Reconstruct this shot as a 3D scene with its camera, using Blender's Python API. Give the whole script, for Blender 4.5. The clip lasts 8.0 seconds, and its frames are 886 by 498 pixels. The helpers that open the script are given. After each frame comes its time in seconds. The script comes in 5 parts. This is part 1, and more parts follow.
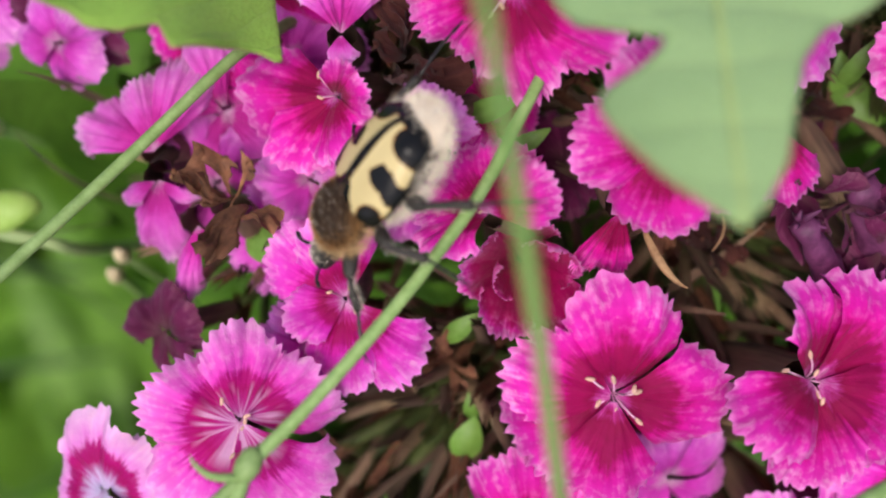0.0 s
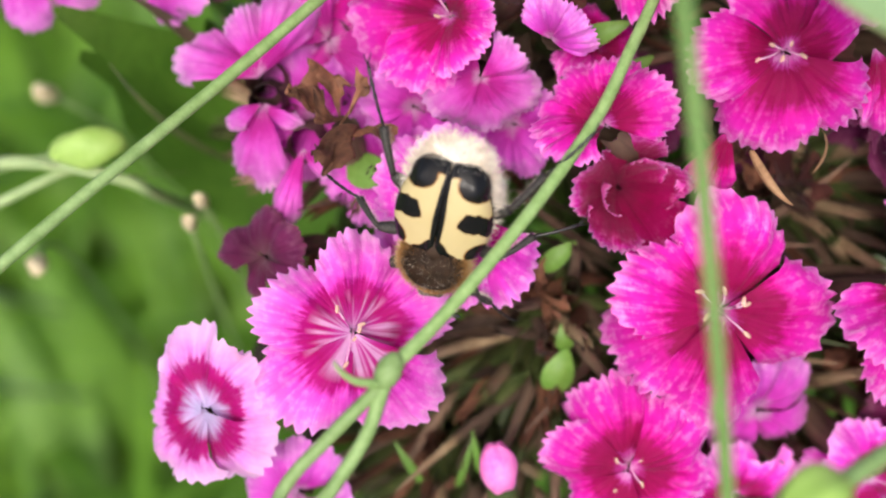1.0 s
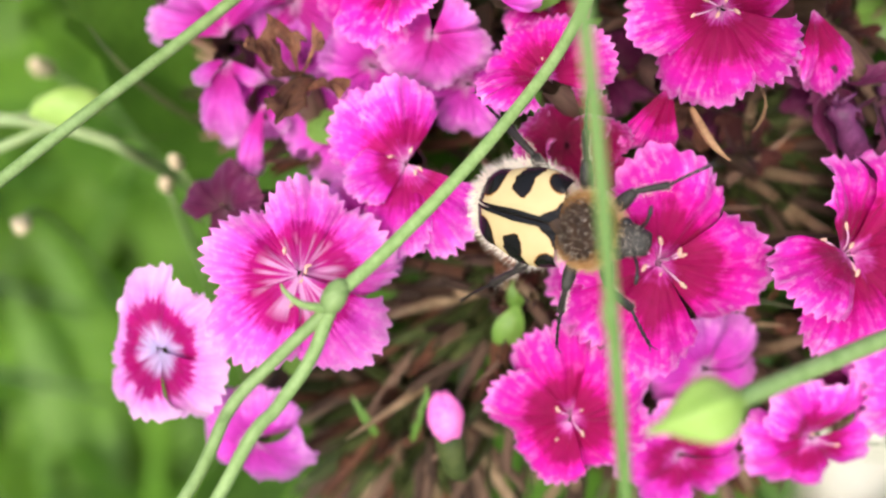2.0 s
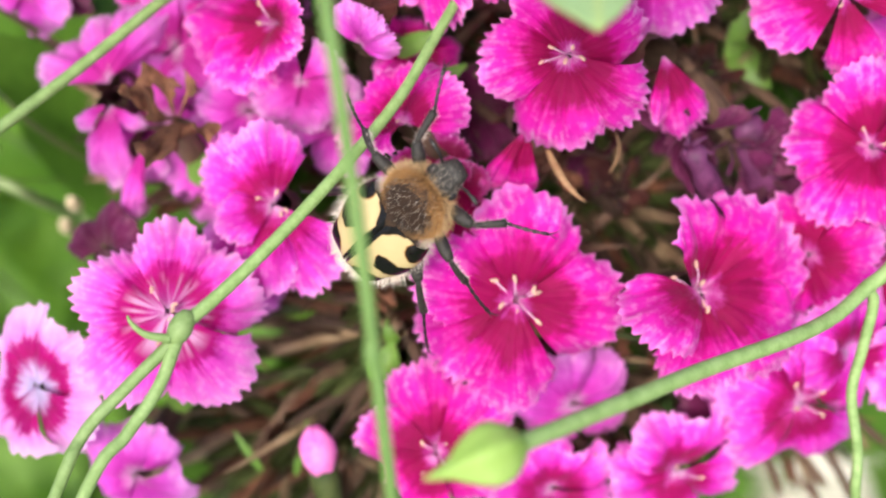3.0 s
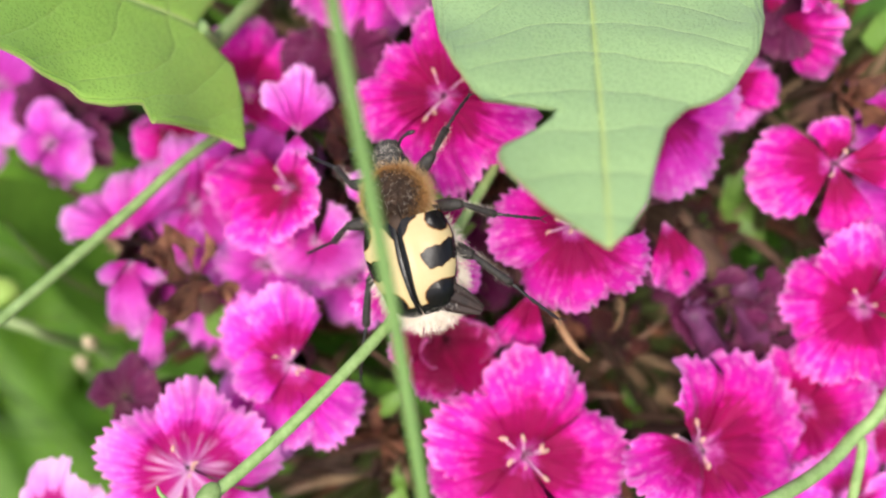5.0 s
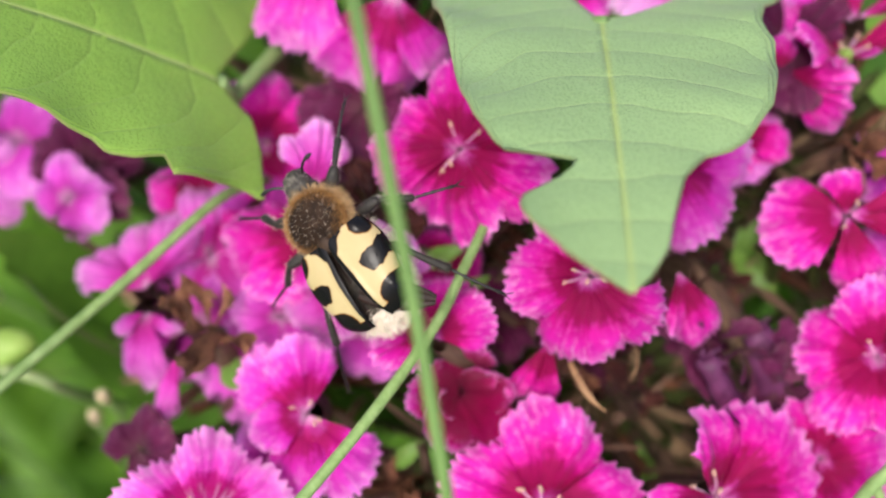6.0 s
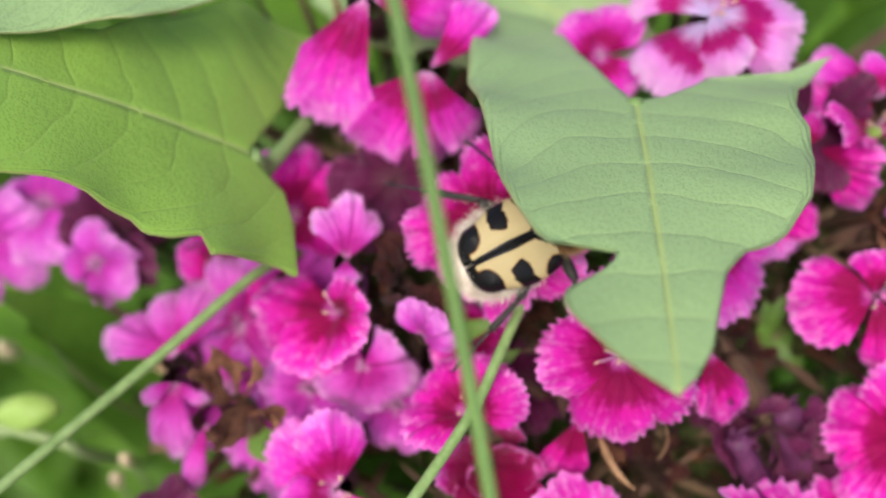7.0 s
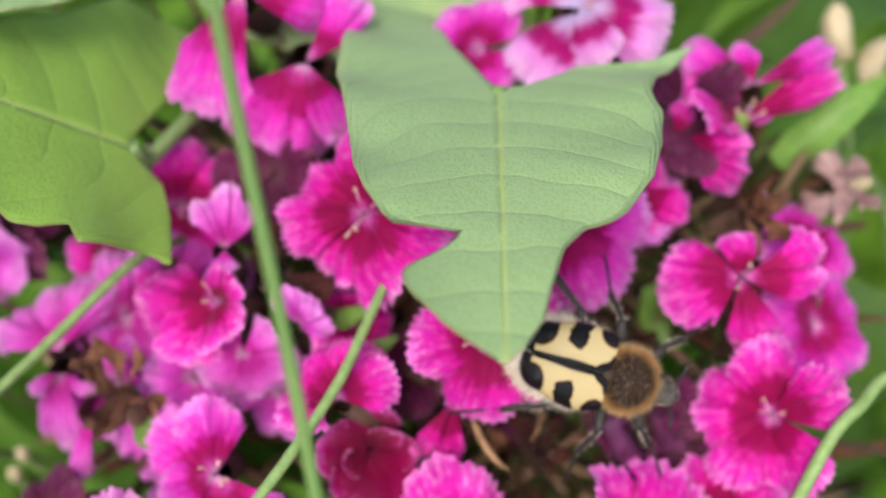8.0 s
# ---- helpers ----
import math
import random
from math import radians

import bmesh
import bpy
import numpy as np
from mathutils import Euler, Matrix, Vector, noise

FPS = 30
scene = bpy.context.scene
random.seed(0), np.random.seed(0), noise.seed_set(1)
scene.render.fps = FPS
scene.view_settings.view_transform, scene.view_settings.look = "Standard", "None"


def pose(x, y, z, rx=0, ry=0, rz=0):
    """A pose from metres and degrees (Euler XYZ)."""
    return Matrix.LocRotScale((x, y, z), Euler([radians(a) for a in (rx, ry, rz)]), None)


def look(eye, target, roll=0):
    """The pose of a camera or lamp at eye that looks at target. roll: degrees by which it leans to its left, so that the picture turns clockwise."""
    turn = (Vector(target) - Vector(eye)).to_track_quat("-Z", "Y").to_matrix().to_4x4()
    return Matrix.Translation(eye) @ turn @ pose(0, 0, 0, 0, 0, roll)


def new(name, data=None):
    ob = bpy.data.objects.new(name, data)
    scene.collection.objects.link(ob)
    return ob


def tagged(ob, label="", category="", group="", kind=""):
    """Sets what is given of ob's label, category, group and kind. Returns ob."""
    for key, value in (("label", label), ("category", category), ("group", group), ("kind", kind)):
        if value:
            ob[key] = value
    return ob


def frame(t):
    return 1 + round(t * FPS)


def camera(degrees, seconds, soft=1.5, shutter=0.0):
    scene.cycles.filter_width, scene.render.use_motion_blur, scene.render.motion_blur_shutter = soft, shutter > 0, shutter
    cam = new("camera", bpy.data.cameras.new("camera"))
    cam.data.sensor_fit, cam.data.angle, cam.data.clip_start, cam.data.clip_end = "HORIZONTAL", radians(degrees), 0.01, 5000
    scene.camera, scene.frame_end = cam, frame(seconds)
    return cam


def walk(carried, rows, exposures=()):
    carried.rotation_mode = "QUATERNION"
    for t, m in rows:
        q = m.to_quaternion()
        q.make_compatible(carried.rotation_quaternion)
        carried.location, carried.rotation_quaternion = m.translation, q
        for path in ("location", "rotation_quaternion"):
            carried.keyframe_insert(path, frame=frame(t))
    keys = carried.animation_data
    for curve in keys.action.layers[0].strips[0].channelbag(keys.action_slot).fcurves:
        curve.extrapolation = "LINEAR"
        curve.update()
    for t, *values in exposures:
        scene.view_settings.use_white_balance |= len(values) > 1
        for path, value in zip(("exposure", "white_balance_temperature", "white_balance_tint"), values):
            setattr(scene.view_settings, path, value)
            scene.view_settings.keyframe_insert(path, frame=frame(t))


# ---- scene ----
cam = camera(40, 8.0, soft=2.2)
cam.data.dof.use_dof = True
cam.data.dof.focus_distance = 0.081
cam.data.dof.aperture_fstop = 19
PATH = [
    (0, (-0.00403, -0.02467, 0.37860), (-0.00610, 0.00744, 0.29455), -5.20),
    (0.5, (-0.00849, -0.02704, 0.37899), (-0.01023, 0.00590, 0.29525), -4.16),
    (1, (-0.01655, -0.03619, 0.37513), (-0.01346, 0.00225, 0.29381), 3.23),
    (1.2, (-0.01609, -0.03665, 0.37525), (-0.01396, 0.00195, 0.29397), 1.98),
    (2.3, (-0.00534, -0.04469, 0.37497), (-0.00590, -0.00271, 0.29536), -0.19),
    (2.5, (-0.00212, -0.04479, 0.37582), (-0.00289, -0.00231, 0.29649), -0.51),
    (3, (0.00031, -0.04433, 0.37753), (-0.00009, -0.00089, 0.29870), -0.34),
    (3.5, (0.00000, -0.04500, 0.37794), (-0.00006, -0.00003, 0.29998), -0.06),
    (4, (-0.00041, -0.04315, 0.38014), (0.00014, 0.00121, 0.30184), 0.50),
    (4.5, (-0.00119, -0.04131, 0.38224), (-0.00022, 0.00513, 0.30515), 0.97),
    (4.7, (-0.00162, -0.03943, 0.38344), (-0.00085, 0.00703, 0.30636), 0.77),
    (5.8, (-0.00139, -0.03862, 0.38645), (-0.00092, 0.00971, 0.31053), 0.89),
    (6, (-0.00308, -0.04011, 0.38499), (-0.00220, 0.01035, 0.31047), 0.92),
    (6.5, (-0.00718, -0.03967, 0.38509), (-0.00631, 0.01196, 0.31138), 1.25),
    (7, (-0.00604, -0.03669, 0.38758), (-0.00469, 0.01499, 0.31391), 1.94),
    (7.5, (-0.00185, -0.03861, 0.38714), (-0.00018, 0.01430, 0.31435), 1.75),
    (8, (0.00203, -0.03981, 0.38821), (0.00503, 0.01279, 0.31525), 2.60),
]
walk(cam, [(t, look(eye, target, roll)) for t, eye, target, roll in PATH],
     exposures=[(0.0, 0.48), (0.5, 0.66), (1.0, 0.78), (2.5, 0.98), (4.7, 0.92), (6.0, 0.70), (7.0, 0.55), (8.0, 0.58)])

# ways of the moving things on the slope: seconds, u, v, w in mm, turn, pitch, roll in degrees
BEETLE = [
    (0.0, -9.6, 10.7, 8.0, -131.0, -17.0, 50.0),
    (0.3, -11.7, 6.6, 8.0, -111.0, -10.0, 44.0),
    (0.5, -12.3, 5.4, 8.0, -114.0, -12.0, 36.0),
    (0.7, -15.5, 5.0, 8.0, -121.0, -12.0, 30.0),
    (0.9, -14.4, 3.1, 6.0, -104.0, -30.0, 20.0),
    (1.0, -13.8, 1.6, 4.8, -101.0, -32.0, 12.0),
    (1.2, -11.0, 1.6, 4.8, -75.0, -28.0, 4.0),
    (2.3, -2.5, -2.6, 8.0, 5.0, 50.0, 10.0),
    (2.5, -2.7, -2.3, 8.0, 19.0, 51.0, 8.0),
    (2.7, -3.0, -1.3, 8.0, 17.0, 46.0, 6.0),
    (3.0, -3.4, 0.5, 9.0, 38.0, 42.0, -3.0),
    (3.2, -3.6, 1.3, 9.0, 40.0, 30.0, -4.0),
    (3.3, -3.8, 1.8, 9.0, 36.0, 28.0, -3.0),
    (3.4, -4.3, 0.8, 9.0, 55.0, 24.0, -2.0),
    (3.5, -4.6, 0.8, 9.0, 82.0, 18.0, 0.0),
    (3.6, -4.6, 1.6, 9.0, 78.0, 14.0, 0.0),
    (3.7, -5.2, 0.8, 9.0, 100.0, 8.0, 0.0),
    (4.0, -2.6, 5.5, 11.0, 88.0, 0.0, -10.0),
    (4.2, -1.9, 5.9, 11.0, 87.0, 0.0, -12.0),
    (4.5, -3.2, 10.3, 11.0, 97.0, 0.0, -16.0),
    (4.7, -2.5, 10.9, 11.0, 97.0, 0.0, -18.0),
    (5.8, -8.3, 10.3, 10.0, 139.0, 0.0, -24.0),
    (6.0, -8.9, 13.2, 10.0, 126.0, 0.0, -26.0),
    (6.2, -7.9, 17.7, 9.0, 108.0, 0.0, -30.0),
    (6.5, -6.4, 19.9, 7.0, 76.0, 0.0, -38.0),
    (6.8, 0.0, 21.7, 6.0, 50.0, 0.0, -12.0),
    (7.0, 1.3, 20.6, 6.0, 27.0, 0.0, 0.0),
    (7.3, 5.3, 17.3, 5.0, -6.0, 0.0, 0.0),
    (7.5, 7.2, 17.9, 5.0, -14.0, 0.0, 0.0),
    (7.7, 10.4, 13.0, 5.0, -24.0, 0.0, 0.0),
    (7.8, 10.0, 11.6, 5.5, -18.0, 0.0, 2.0),
    (8.0, 15.7, 9.9, 6.0, -17.0, 0.0, 4.0),
]
BLADE_AT = (0.0, -20.0, 24.4, 98.9, 13.2)
BLADE_ROWS = [
    (0.0, 1.4, -19.8, 24.4, 97.1, 13.3),
    (0.5, 1.6, -19.8, 24.4, 97.9, 13.3),
    (1.0, 0.0, -20.0, 24.4, 99.2, 13.2),
    (2.3, -0.0, -20.0, 24.4, 97.5, 13.3),
    (2.5, -1.0, -20.1, 24.4, 96.9, 13.2),
    (3.0, -1.9, -20.3, 24.4, 97.4, 13.2),
    (3.5, -0.6, -20.1, 24.4, 97.7, 13.2),
    (4.0, -0.4, -20.1, 24.4, 98.2, 13.2),
    (4.5, 0.1, -20.0, 24.4, 99.2, 13.2),
    (6.0, 0.7, -19.9, 24.4, 100.0, 13.2),
    (6.5, 1.8, -19.7, 24.4, 100.8, 13.2),
    (7.0, 1.7, -19.7, 24.4, 100.9, 13.2),
    (7.5, 1.4, -19.8, 24.4, 100.7, 13.2),
    (8.0, 1.0, -19.8, 24.4, 100.1, 13.2),
]
FORK_AT = (-16.5, -6.0, 12.0, 52.7, -17.8)
FORK_ROWS = [
    (0.0, -17.3, -5.3, 12.0, 50.4, -17.8),
    (0.5, -17.0, -7.3, 12.0, 53.1, -17.8),
    (1.0, -17.2, -6.6, 12.0, 52.1, -17.8),
    (2.3, -16.2, -6.3, 12.0, 51.1, -17.8),
    (2.5, -16.5, -5.6, 12.0, 49.9, -17.8),
    (3.0, -16.5, -6.0, 12.0, 52.3, -17.9),
    (3.5, -16.8, -5.2, 12.0, 52.1, -17.7),
    (4.0, -16.5, -7.0, 12.0, 54.5, -17.9),
    (4.5, -16.7, -5.8, 12.0, 47.3, -17.9),
    (6.0, -15.3, -6.8, 12.0, 54.9, -17.8),
    (6.5, -16.4, -6.1, 12.0, 53.4, -17.8),
    (7.0, -14.7, -7.2, 12.0, 55.6, -17.8),
    (8.0, -14.9, -7.1, 12.0, 56.7, -17.8),
]
SLANT_AT = (-45.0, -5.4, 6.0, 43.3, -17.3)
SLANT_ROWS = [
    (0.0, -45.4, -4.9, 6.0, 41.9, -17.3),
    (0.5, -45.1, -5.2, 6.0, 43.4, -17.3),
    (1.0, -45.9, -4.2, 6.0, 40.9, -17.4),
    (2.3, -45.4, -4.9, 6.0, 41.8, -17.4),
    (2.5, -45.5, -4.7, 6.0, 41.3, -17.4),
    (3.5, -45.2, -5.2, 6.0, 43.3, -17.3),
    (4.0, -45.0, -5.4, 6.0, 43.3, -17.3),
    (4.5, -44.8, -5.6, 6.0, 44.1, -17.3),
    (6.0, -44.7, -5.8, 6.0, 44.7, -17.3),
    (6.5, -44.4, -6.0, 6.0, 45.4, -17.3),
    (7.0, -44.9, -5.6, 6.0, 43.4, -17.3),
    (7.5, -43.7, -6.7, 6.0, 47.5, -17.3),
    (8.0, -43.3, -7.1, 6.0, 47.7, -17.3),
]
BUDDED_AT = (4.0, -11.5, 24.0, 12.7, -38.4)
BUDDED_ROWS = [
    (0.0, 5.1, -10.9, 24.0, 10.7, -37.9),
    (2.3, 5.1, -10.9, 24.0, 10.7, -37.9),
    (2.5, 5.2, -10.9, 24.0, 9.2, -37.8),
    (3.0, 4.0, -11.5, 24.0, 13.0, -38.3),
    (3.5, 4.3, -10.9, 24.0, 10.2, -38.2),
    (4.0, 3.7, -10.4, 24.0, 8.7, -38.0),
    (4.5, 4.0, -11.6, 24.0, 15.2, -38.5),
    (8.0, 4.0, -11.6, 24.0, 15.2, -38.5),
]
# ---- daylight: bright, hazy sky, soft sun from behind the viewer's left shoulder ----
world = bpy.data.worlds.new("world")
scene.world = world
world.use_nodes = True
wn = world.node_tree
wn.nodes.clear()
w_out = wn.nodes.new("ShaderNodeOutputWorld")
w_bg = wn.nodes.new("ShaderNodeBackground")
w_sky = wn.nodes.new("ShaderNodeTexSky")
w_sky.sky_type, w_sky.sun_disc = "NISHITA", False
SUN_HEIGHT, SUN_TURN = radians(58), radians(200)
w_sky.sun_elevation, w_sky.sun_rotation = SUN_HEIGHT, SUN_TURN
w_sky.dust_density, w_sky.air_density = 4.0, 1.0
w_bg.inputs["Strength"].default_value = 0.15
wn.links.new(w_sky.outputs[0], w_bg.inputs[0])
wn.links.new(w_bg.outputs[0], w_out.inputs[0])
sun_data = bpy.data.lights.new("sun", "SUN")
sun_data.energy, sun_data.angle, sun_data.color = 1.35, radians(16), (1.0, 0.96, 0.9)
sun = new("sun", sun_data)
sun_way = Vector((math.sin(SUN_TURN) * math.cos(SUN_HEIGHT), math.cos(SUN_TURN) * math.cos(SUN_HEIGHT), math.sin(SUN_HEIGHT)))
sun.matrix_world = look(sun_way * 2, (0, 0, 0))

# ---- the slope of the flower bed: u to the right, v up the slope, w out of it, in millimetres ----
MM = 0.001
SLOPE = Matrix(((1, 0, 0, 0), (0, math.sin(radians(60)), -0.5, 0), (0, 0.5, math.sin(radians(60)), 0.30), (0, 0, 0, 1)))


def spot(u, v, w):
    """The place on the slope, in metres of the world."""
    return SLOPE @ Vector((u * MM, v * MM, w * MM))


def lie(u, v, w, turn=0.0, pitch=0.0, roll=0.0):
    """A pose on the slope: forward (local y) points along turn (0: right, 90: up the slope), nose up by pitch."""
    return SLOPE @ pose(u * MM, v * MM, w * MM, 0, 0, turn - 90) @ pose(0, 0, 0, pitch, 0, 0) @ pose(0, 0, 0, 0, roll, 0)


def face(u, v, w, lean_to=0.0, lean=0.0, spin=0.0):
    """A pose whose z leans by that many degrees from the slope's normal towards lean_to, spun about its own z."""
    return SLOPE @ Matrix.Translation((u * MM, v * MM, w * MM)) @ pose(0, 0, 0, 0, 0, lean_to) @ pose(0, 0, 0, 0, lean, 0) @ pose(0, 0, 0, 0, 0, spin - lean_to)


# ---- materials ----
def material(name, rough=0.5, **more):
    m = bpy.data.materials.new(name)
    m.use_nodes = True
    nt = m.node_tree
    bsdf = nt.nodes["Principled BSDF"]
    bsdf.inputs["Roughness"].default_value = rough
    for key, value in more.items():
        bsdf.inputs[key.replace("_", " ")].default_value = value
    return m, nt, bsdf


def node(nt, kind, **values):
    n = nt.nodes.new(kind)
    for key, value in values.items():
        if key in n.inputs:
            n.inputs[key].default_value = value
    return n


def ramp(nt, source, stops):
    r = nt.nodes.new("ShaderNodeValToRGB")
    el = r.color_ramp.elements
    while len(el) < len(stops):
        el.new(0.5)
    for e, (pos, col) in zip(el, stops):
        e.position, e.color = pos, (*col, 1)
    nt.links.new(source, r.inputs[0])
    return r


def math_node(nt, op, a, b):
    n = nt.nodes.new("ShaderNodeMath")
    n.operation = op
    for i, v in enumerate((a, b)):
        if isinstance(v, (int, float)):
            n.inputs[i].default_value = v
        else:
            nt.links.new(v, n.inputs[i])
    return n.outputs[0]


def bump(nt, bsdf, height, strength, distance):
    b = node(nt, "ShaderNodeBump", Strength=strength, Distance=distance)
    nt.links.new(height, b.inputs["Height"])
    nt.links.new(b.outputs[0], bsdf.inputs["Normal"])
    return b


def thin(nt, bsdf, colour, amount):
    """Lets light through a thin blade or petal."""
    tr = nt.nodes.new("ShaderNodeBsdfTranslucent")
    mix = nt.nodes.new("ShaderNodeMixShader")
    mix.inputs[0].default_value = amount
    nt.links.new(colour, tr.inputs[0])
    nt.links.new(bsdf.outputs[0], mix.inputs[1])
    nt.links.new(tr.outputs[0], mix.inputs[2])
    nt.links.new(mix.outputs[0], nt.nodes["Material Output"].inputs[0])


def mix_colour(nt, fac, a, b, mode="MIX"):
    n = nt.nodes.new("ShaderNodeMix")
    n.data_type, n.blend_type = "RGBA", mode
    for sock, v in ((n.inputs[0], fac), (n.inputs[6], a), (n.inputs[7], b)):
        if isinstance(v, (int, float)):
            sock.default_value = v
        elif isinstance(v, tuple):
            sock.default_value = (*v, 1)
        else:
            nt.links.new(v, sock)
    return n.outputs[2]


def petal_material(name, stops, pale=(0.9, 0.46, 0.72), streak=0.15, through_light=0.35, rough=0.6, ragged_edge=0.30, star=None):
    m, nt, bsdf = material(name, rough, Specular_IOR_Level=0.16, Sheen_Weight=0.08)
    uvn = nt.nodes.new("ShaderNodeUVMap")
    sep = nt.nodes.new("ShaderNodeSeparateXYZ")
    nt.links.new(uvn.outputs[0], sep.inputs[0])
    info = nt.nodes.new("ShaderNodeObjectInfo")
    comb = nt.nodes.new("ShaderNodeCombineXYZ")
    nt.links.new(math_node(nt, "MULTIPLY", sep.outputs[0], 26.0), comb.inputs[0])
    nt.links.new(math_node(nt, "MULTIPLY", sep.outputs[1], 2.4), comb.inputs[1])
    nt.links.new(math_node(nt, "MULTIPLY", info.outputs["Random"], 60.0), comb.inputs[2])
    veins = node(nt, "ShaderNodeTexNoise", Scale=1.0, Detail=3.0, Distortion=0.3)
    nt.links.new(comb.outputs[0], veins.inputs["Vector"])
    off = math_node(nt, "MULTIPLY", math_node(nt, "SUBTRACT", veins.outputs[0], 0.5), streak * 1.9)
    geo = nt.nodes.new("ShaderNodeTexCoord")
    shift = nt.nodes.new("ShaderNodeVectorMath")
    shift.operation = "ADD"
    nt.links.new(geo.outputs["Object"], shift.inputs[0])
    nt.links.new(info.outputs["Random"], shift.inputs[1])
    blot = node(nt, "ShaderNodeTexNoise", Scale=520.0, Detail=3.0)
    nt.links.new(shift.outputs[0], blot.inputs["Vector"])
    crumb = node(nt, "ShaderNodeTexNoise", Scale=1500.0, Detail=3.0)
    nt.links.new(shift.outputs[0], crumb.inputs["Vector"])
    ragged = math_node(nt, "MULTIPLY", math_node(nt, "SUBTRACT", math_node(nt, "ADD", math_node(nt, "MULTIPLY", blot.outputs[0], 0.6), math_node(nt, "MULTIPLY", crumb.outputs[0], 0.4)), 0.5), ragged_edge * 1.5)
    s = math_node(nt, "ADD", math_node(nt, "ADD", sep.outputs[1], off), ragged)
    base = ramp(nt, s, stops).outputs[0]
    if star:
        # pale rays on the dark throat
        fan = nt.nodes.new("ShaderNodeCombineXYZ")
        nt.links.new(math_node(nt, "MULTIPLY", sep.outputs[0], 6.5), fan.inputs[0])
        nt.links.new(math_node(nt, "MULTIPLY", sep.outputs[1], 1.2), fan.inputs[1])
        nt.links.new(math_node(nt, "MULTIPLY", info.outputs["Random"], 40.0), fan.inputs[2])
        rays = node(nt, "ShaderNodeTexNoise", Scale=1.0, Detail=1.0)
        nt.links.new(fan.outputs[0], rays.inputs["Vector"])
        ray = nt.nodes.new("ShaderNodeMapRange")
        ray.inputs[1].default_value, ray.inputs[2].default_value = 0.46, 0.60
        nt.links.new(rays.outputs[0], ray.inputs[0])
        inner = nt.nodes.new("ShaderNodeMapRange")
        inner.inputs[1].default_value, inner.inputs[2].default_value = star[1], star[1] - 0.14
        nt.links.new(sep.outputs[1], inner.inputs[0])
        base = mix_colour(nt, math_node(nt, "MULTIPLY", math_node(nt, "MULTIPLY", ray.outputs[0], inner.outputs[0]), 0.6), base, star[0])
    # pale flecks between the veins, out towards the fringe: highlights painted into the colour
    gloss_fleck = nt.nodes.new("ShaderNodeMapRange")
    gloss_fleck.inputs[1].default_value, gloss_fleck.inputs[2].default_value = 0.50, 0.72
    nt.links.new(math_node(nt, "ADD", math_node(nt, "MULTIPLY", crumb.outputs[0], 0.6), math_node(nt, "MULTIPLY", veins.outputs[0], 0.4)), gloss_fleck.inputs[0])
    outward = nt.nodes.new("ShaderNodeMapRange")
    outward.inputs[1].default_value, outward.inputs[2].default_value = 0.45, 0.95
    nt.links.new(sep.outputs[1], outward.inputs[0])
    base = mix_colour(nt, math_node(nt, "MULTIPLY", math_node(nt, "MULTIPLY", gloss_fleck.outputs[0], outward.outputs[0]), 0.75), base, pale)
    hsv = nt.nodes.new("ShaderNodeHueSaturation")
    nt.links.new(base, hsv.inputs["Color"])
    # patchy brightness over the petal, painted in for its soft sheen spots
    fac = math_node(nt, "MULTIPLY", math_node(nt, "SUBTRACT", blot.outputs[0], 0.5), 0.5)
    nt.links.new(math_node(nt, "ADD", fac, math_node(nt, "ADD", 0.95, math_node(nt, "MULTIPLY", info.outputs["Random"], 0.22))), hsv.inputs["Value"])
    nt.links.new(hsv.outputs[0], bsdf.inputs["Base Color"])
    fine = node(nt, "ShaderNodeTexNoise", Scale=5000.0, Detail=1.0)
    nt.links.new(geo.outputs["Object"], fine.inputs["Vector"])
    both = math_node(nt, "ADD", math_node(nt, "MULTIPLY", veins.outputs[0], 0.45), math_node(nt, "ADD", math_node(nt, "MULTIPLY", crumb.outputs[0], 0.6), math_node(nt, "MULTIPLY", fine.outputs[0], 0.3)))
    bump(nt, bsdf, both, 0.6, 0.00022)
    thin(nt, bsdf, hsv.outputs[0], through_light)
    return m


DEEP = petal_material("petal_deep", [(0.0, (0.66, 0.24, 0.50)), (0.09, (0.50, 0.03, 0.27)), (0.17, (0.27, 0.0003, 0.06)), (0.43, (0.34, 0.0004, 0.09)), (0.54, (0.62, 0.003, 0.27)), (0.68, (0.71, 0.010, 0.38)), (0.84, (0.76, 0.03, 0.46)), (1.0, (0.87, 0.22, 0.66))], streak=0.14)
MID = petal_material("petal_mid", [(0.0, (0.70, 0.36, 0.60)), (0.12, (0.52, 0.03, 0.28)), (0.24, (0.31, 0.0004, 0.08)), (0.42, (0.40, 0.0008, 0.14)), (0.56, (0.70, 0.02, 0.45)), (0.8, (0.77, 0.07, 0.58)), (1.0, (0.86, 0.28, 0.74))], streak=0.15)
PALE = petal_material("petal_pale", [(0.0, (0.60, 0.28, 0.52)), (0.08, (0.48, 0.06, 0.30)), (0.20, (0.42, 0.010, 0.19)), (0.34, (0.36, 0.0006, 0.12)), (0.48, (0.42, 0.001, 0.17)), (0.57, (0.74, 0.05, 0.50)), (0.8, (0.77, 0.13, 0.58)), (1.0, (0.83, 0.30, 0.70))], streak=0.14, ragged_edge=0.20, star=((0.72, 0.46, 0.70), 0.45))
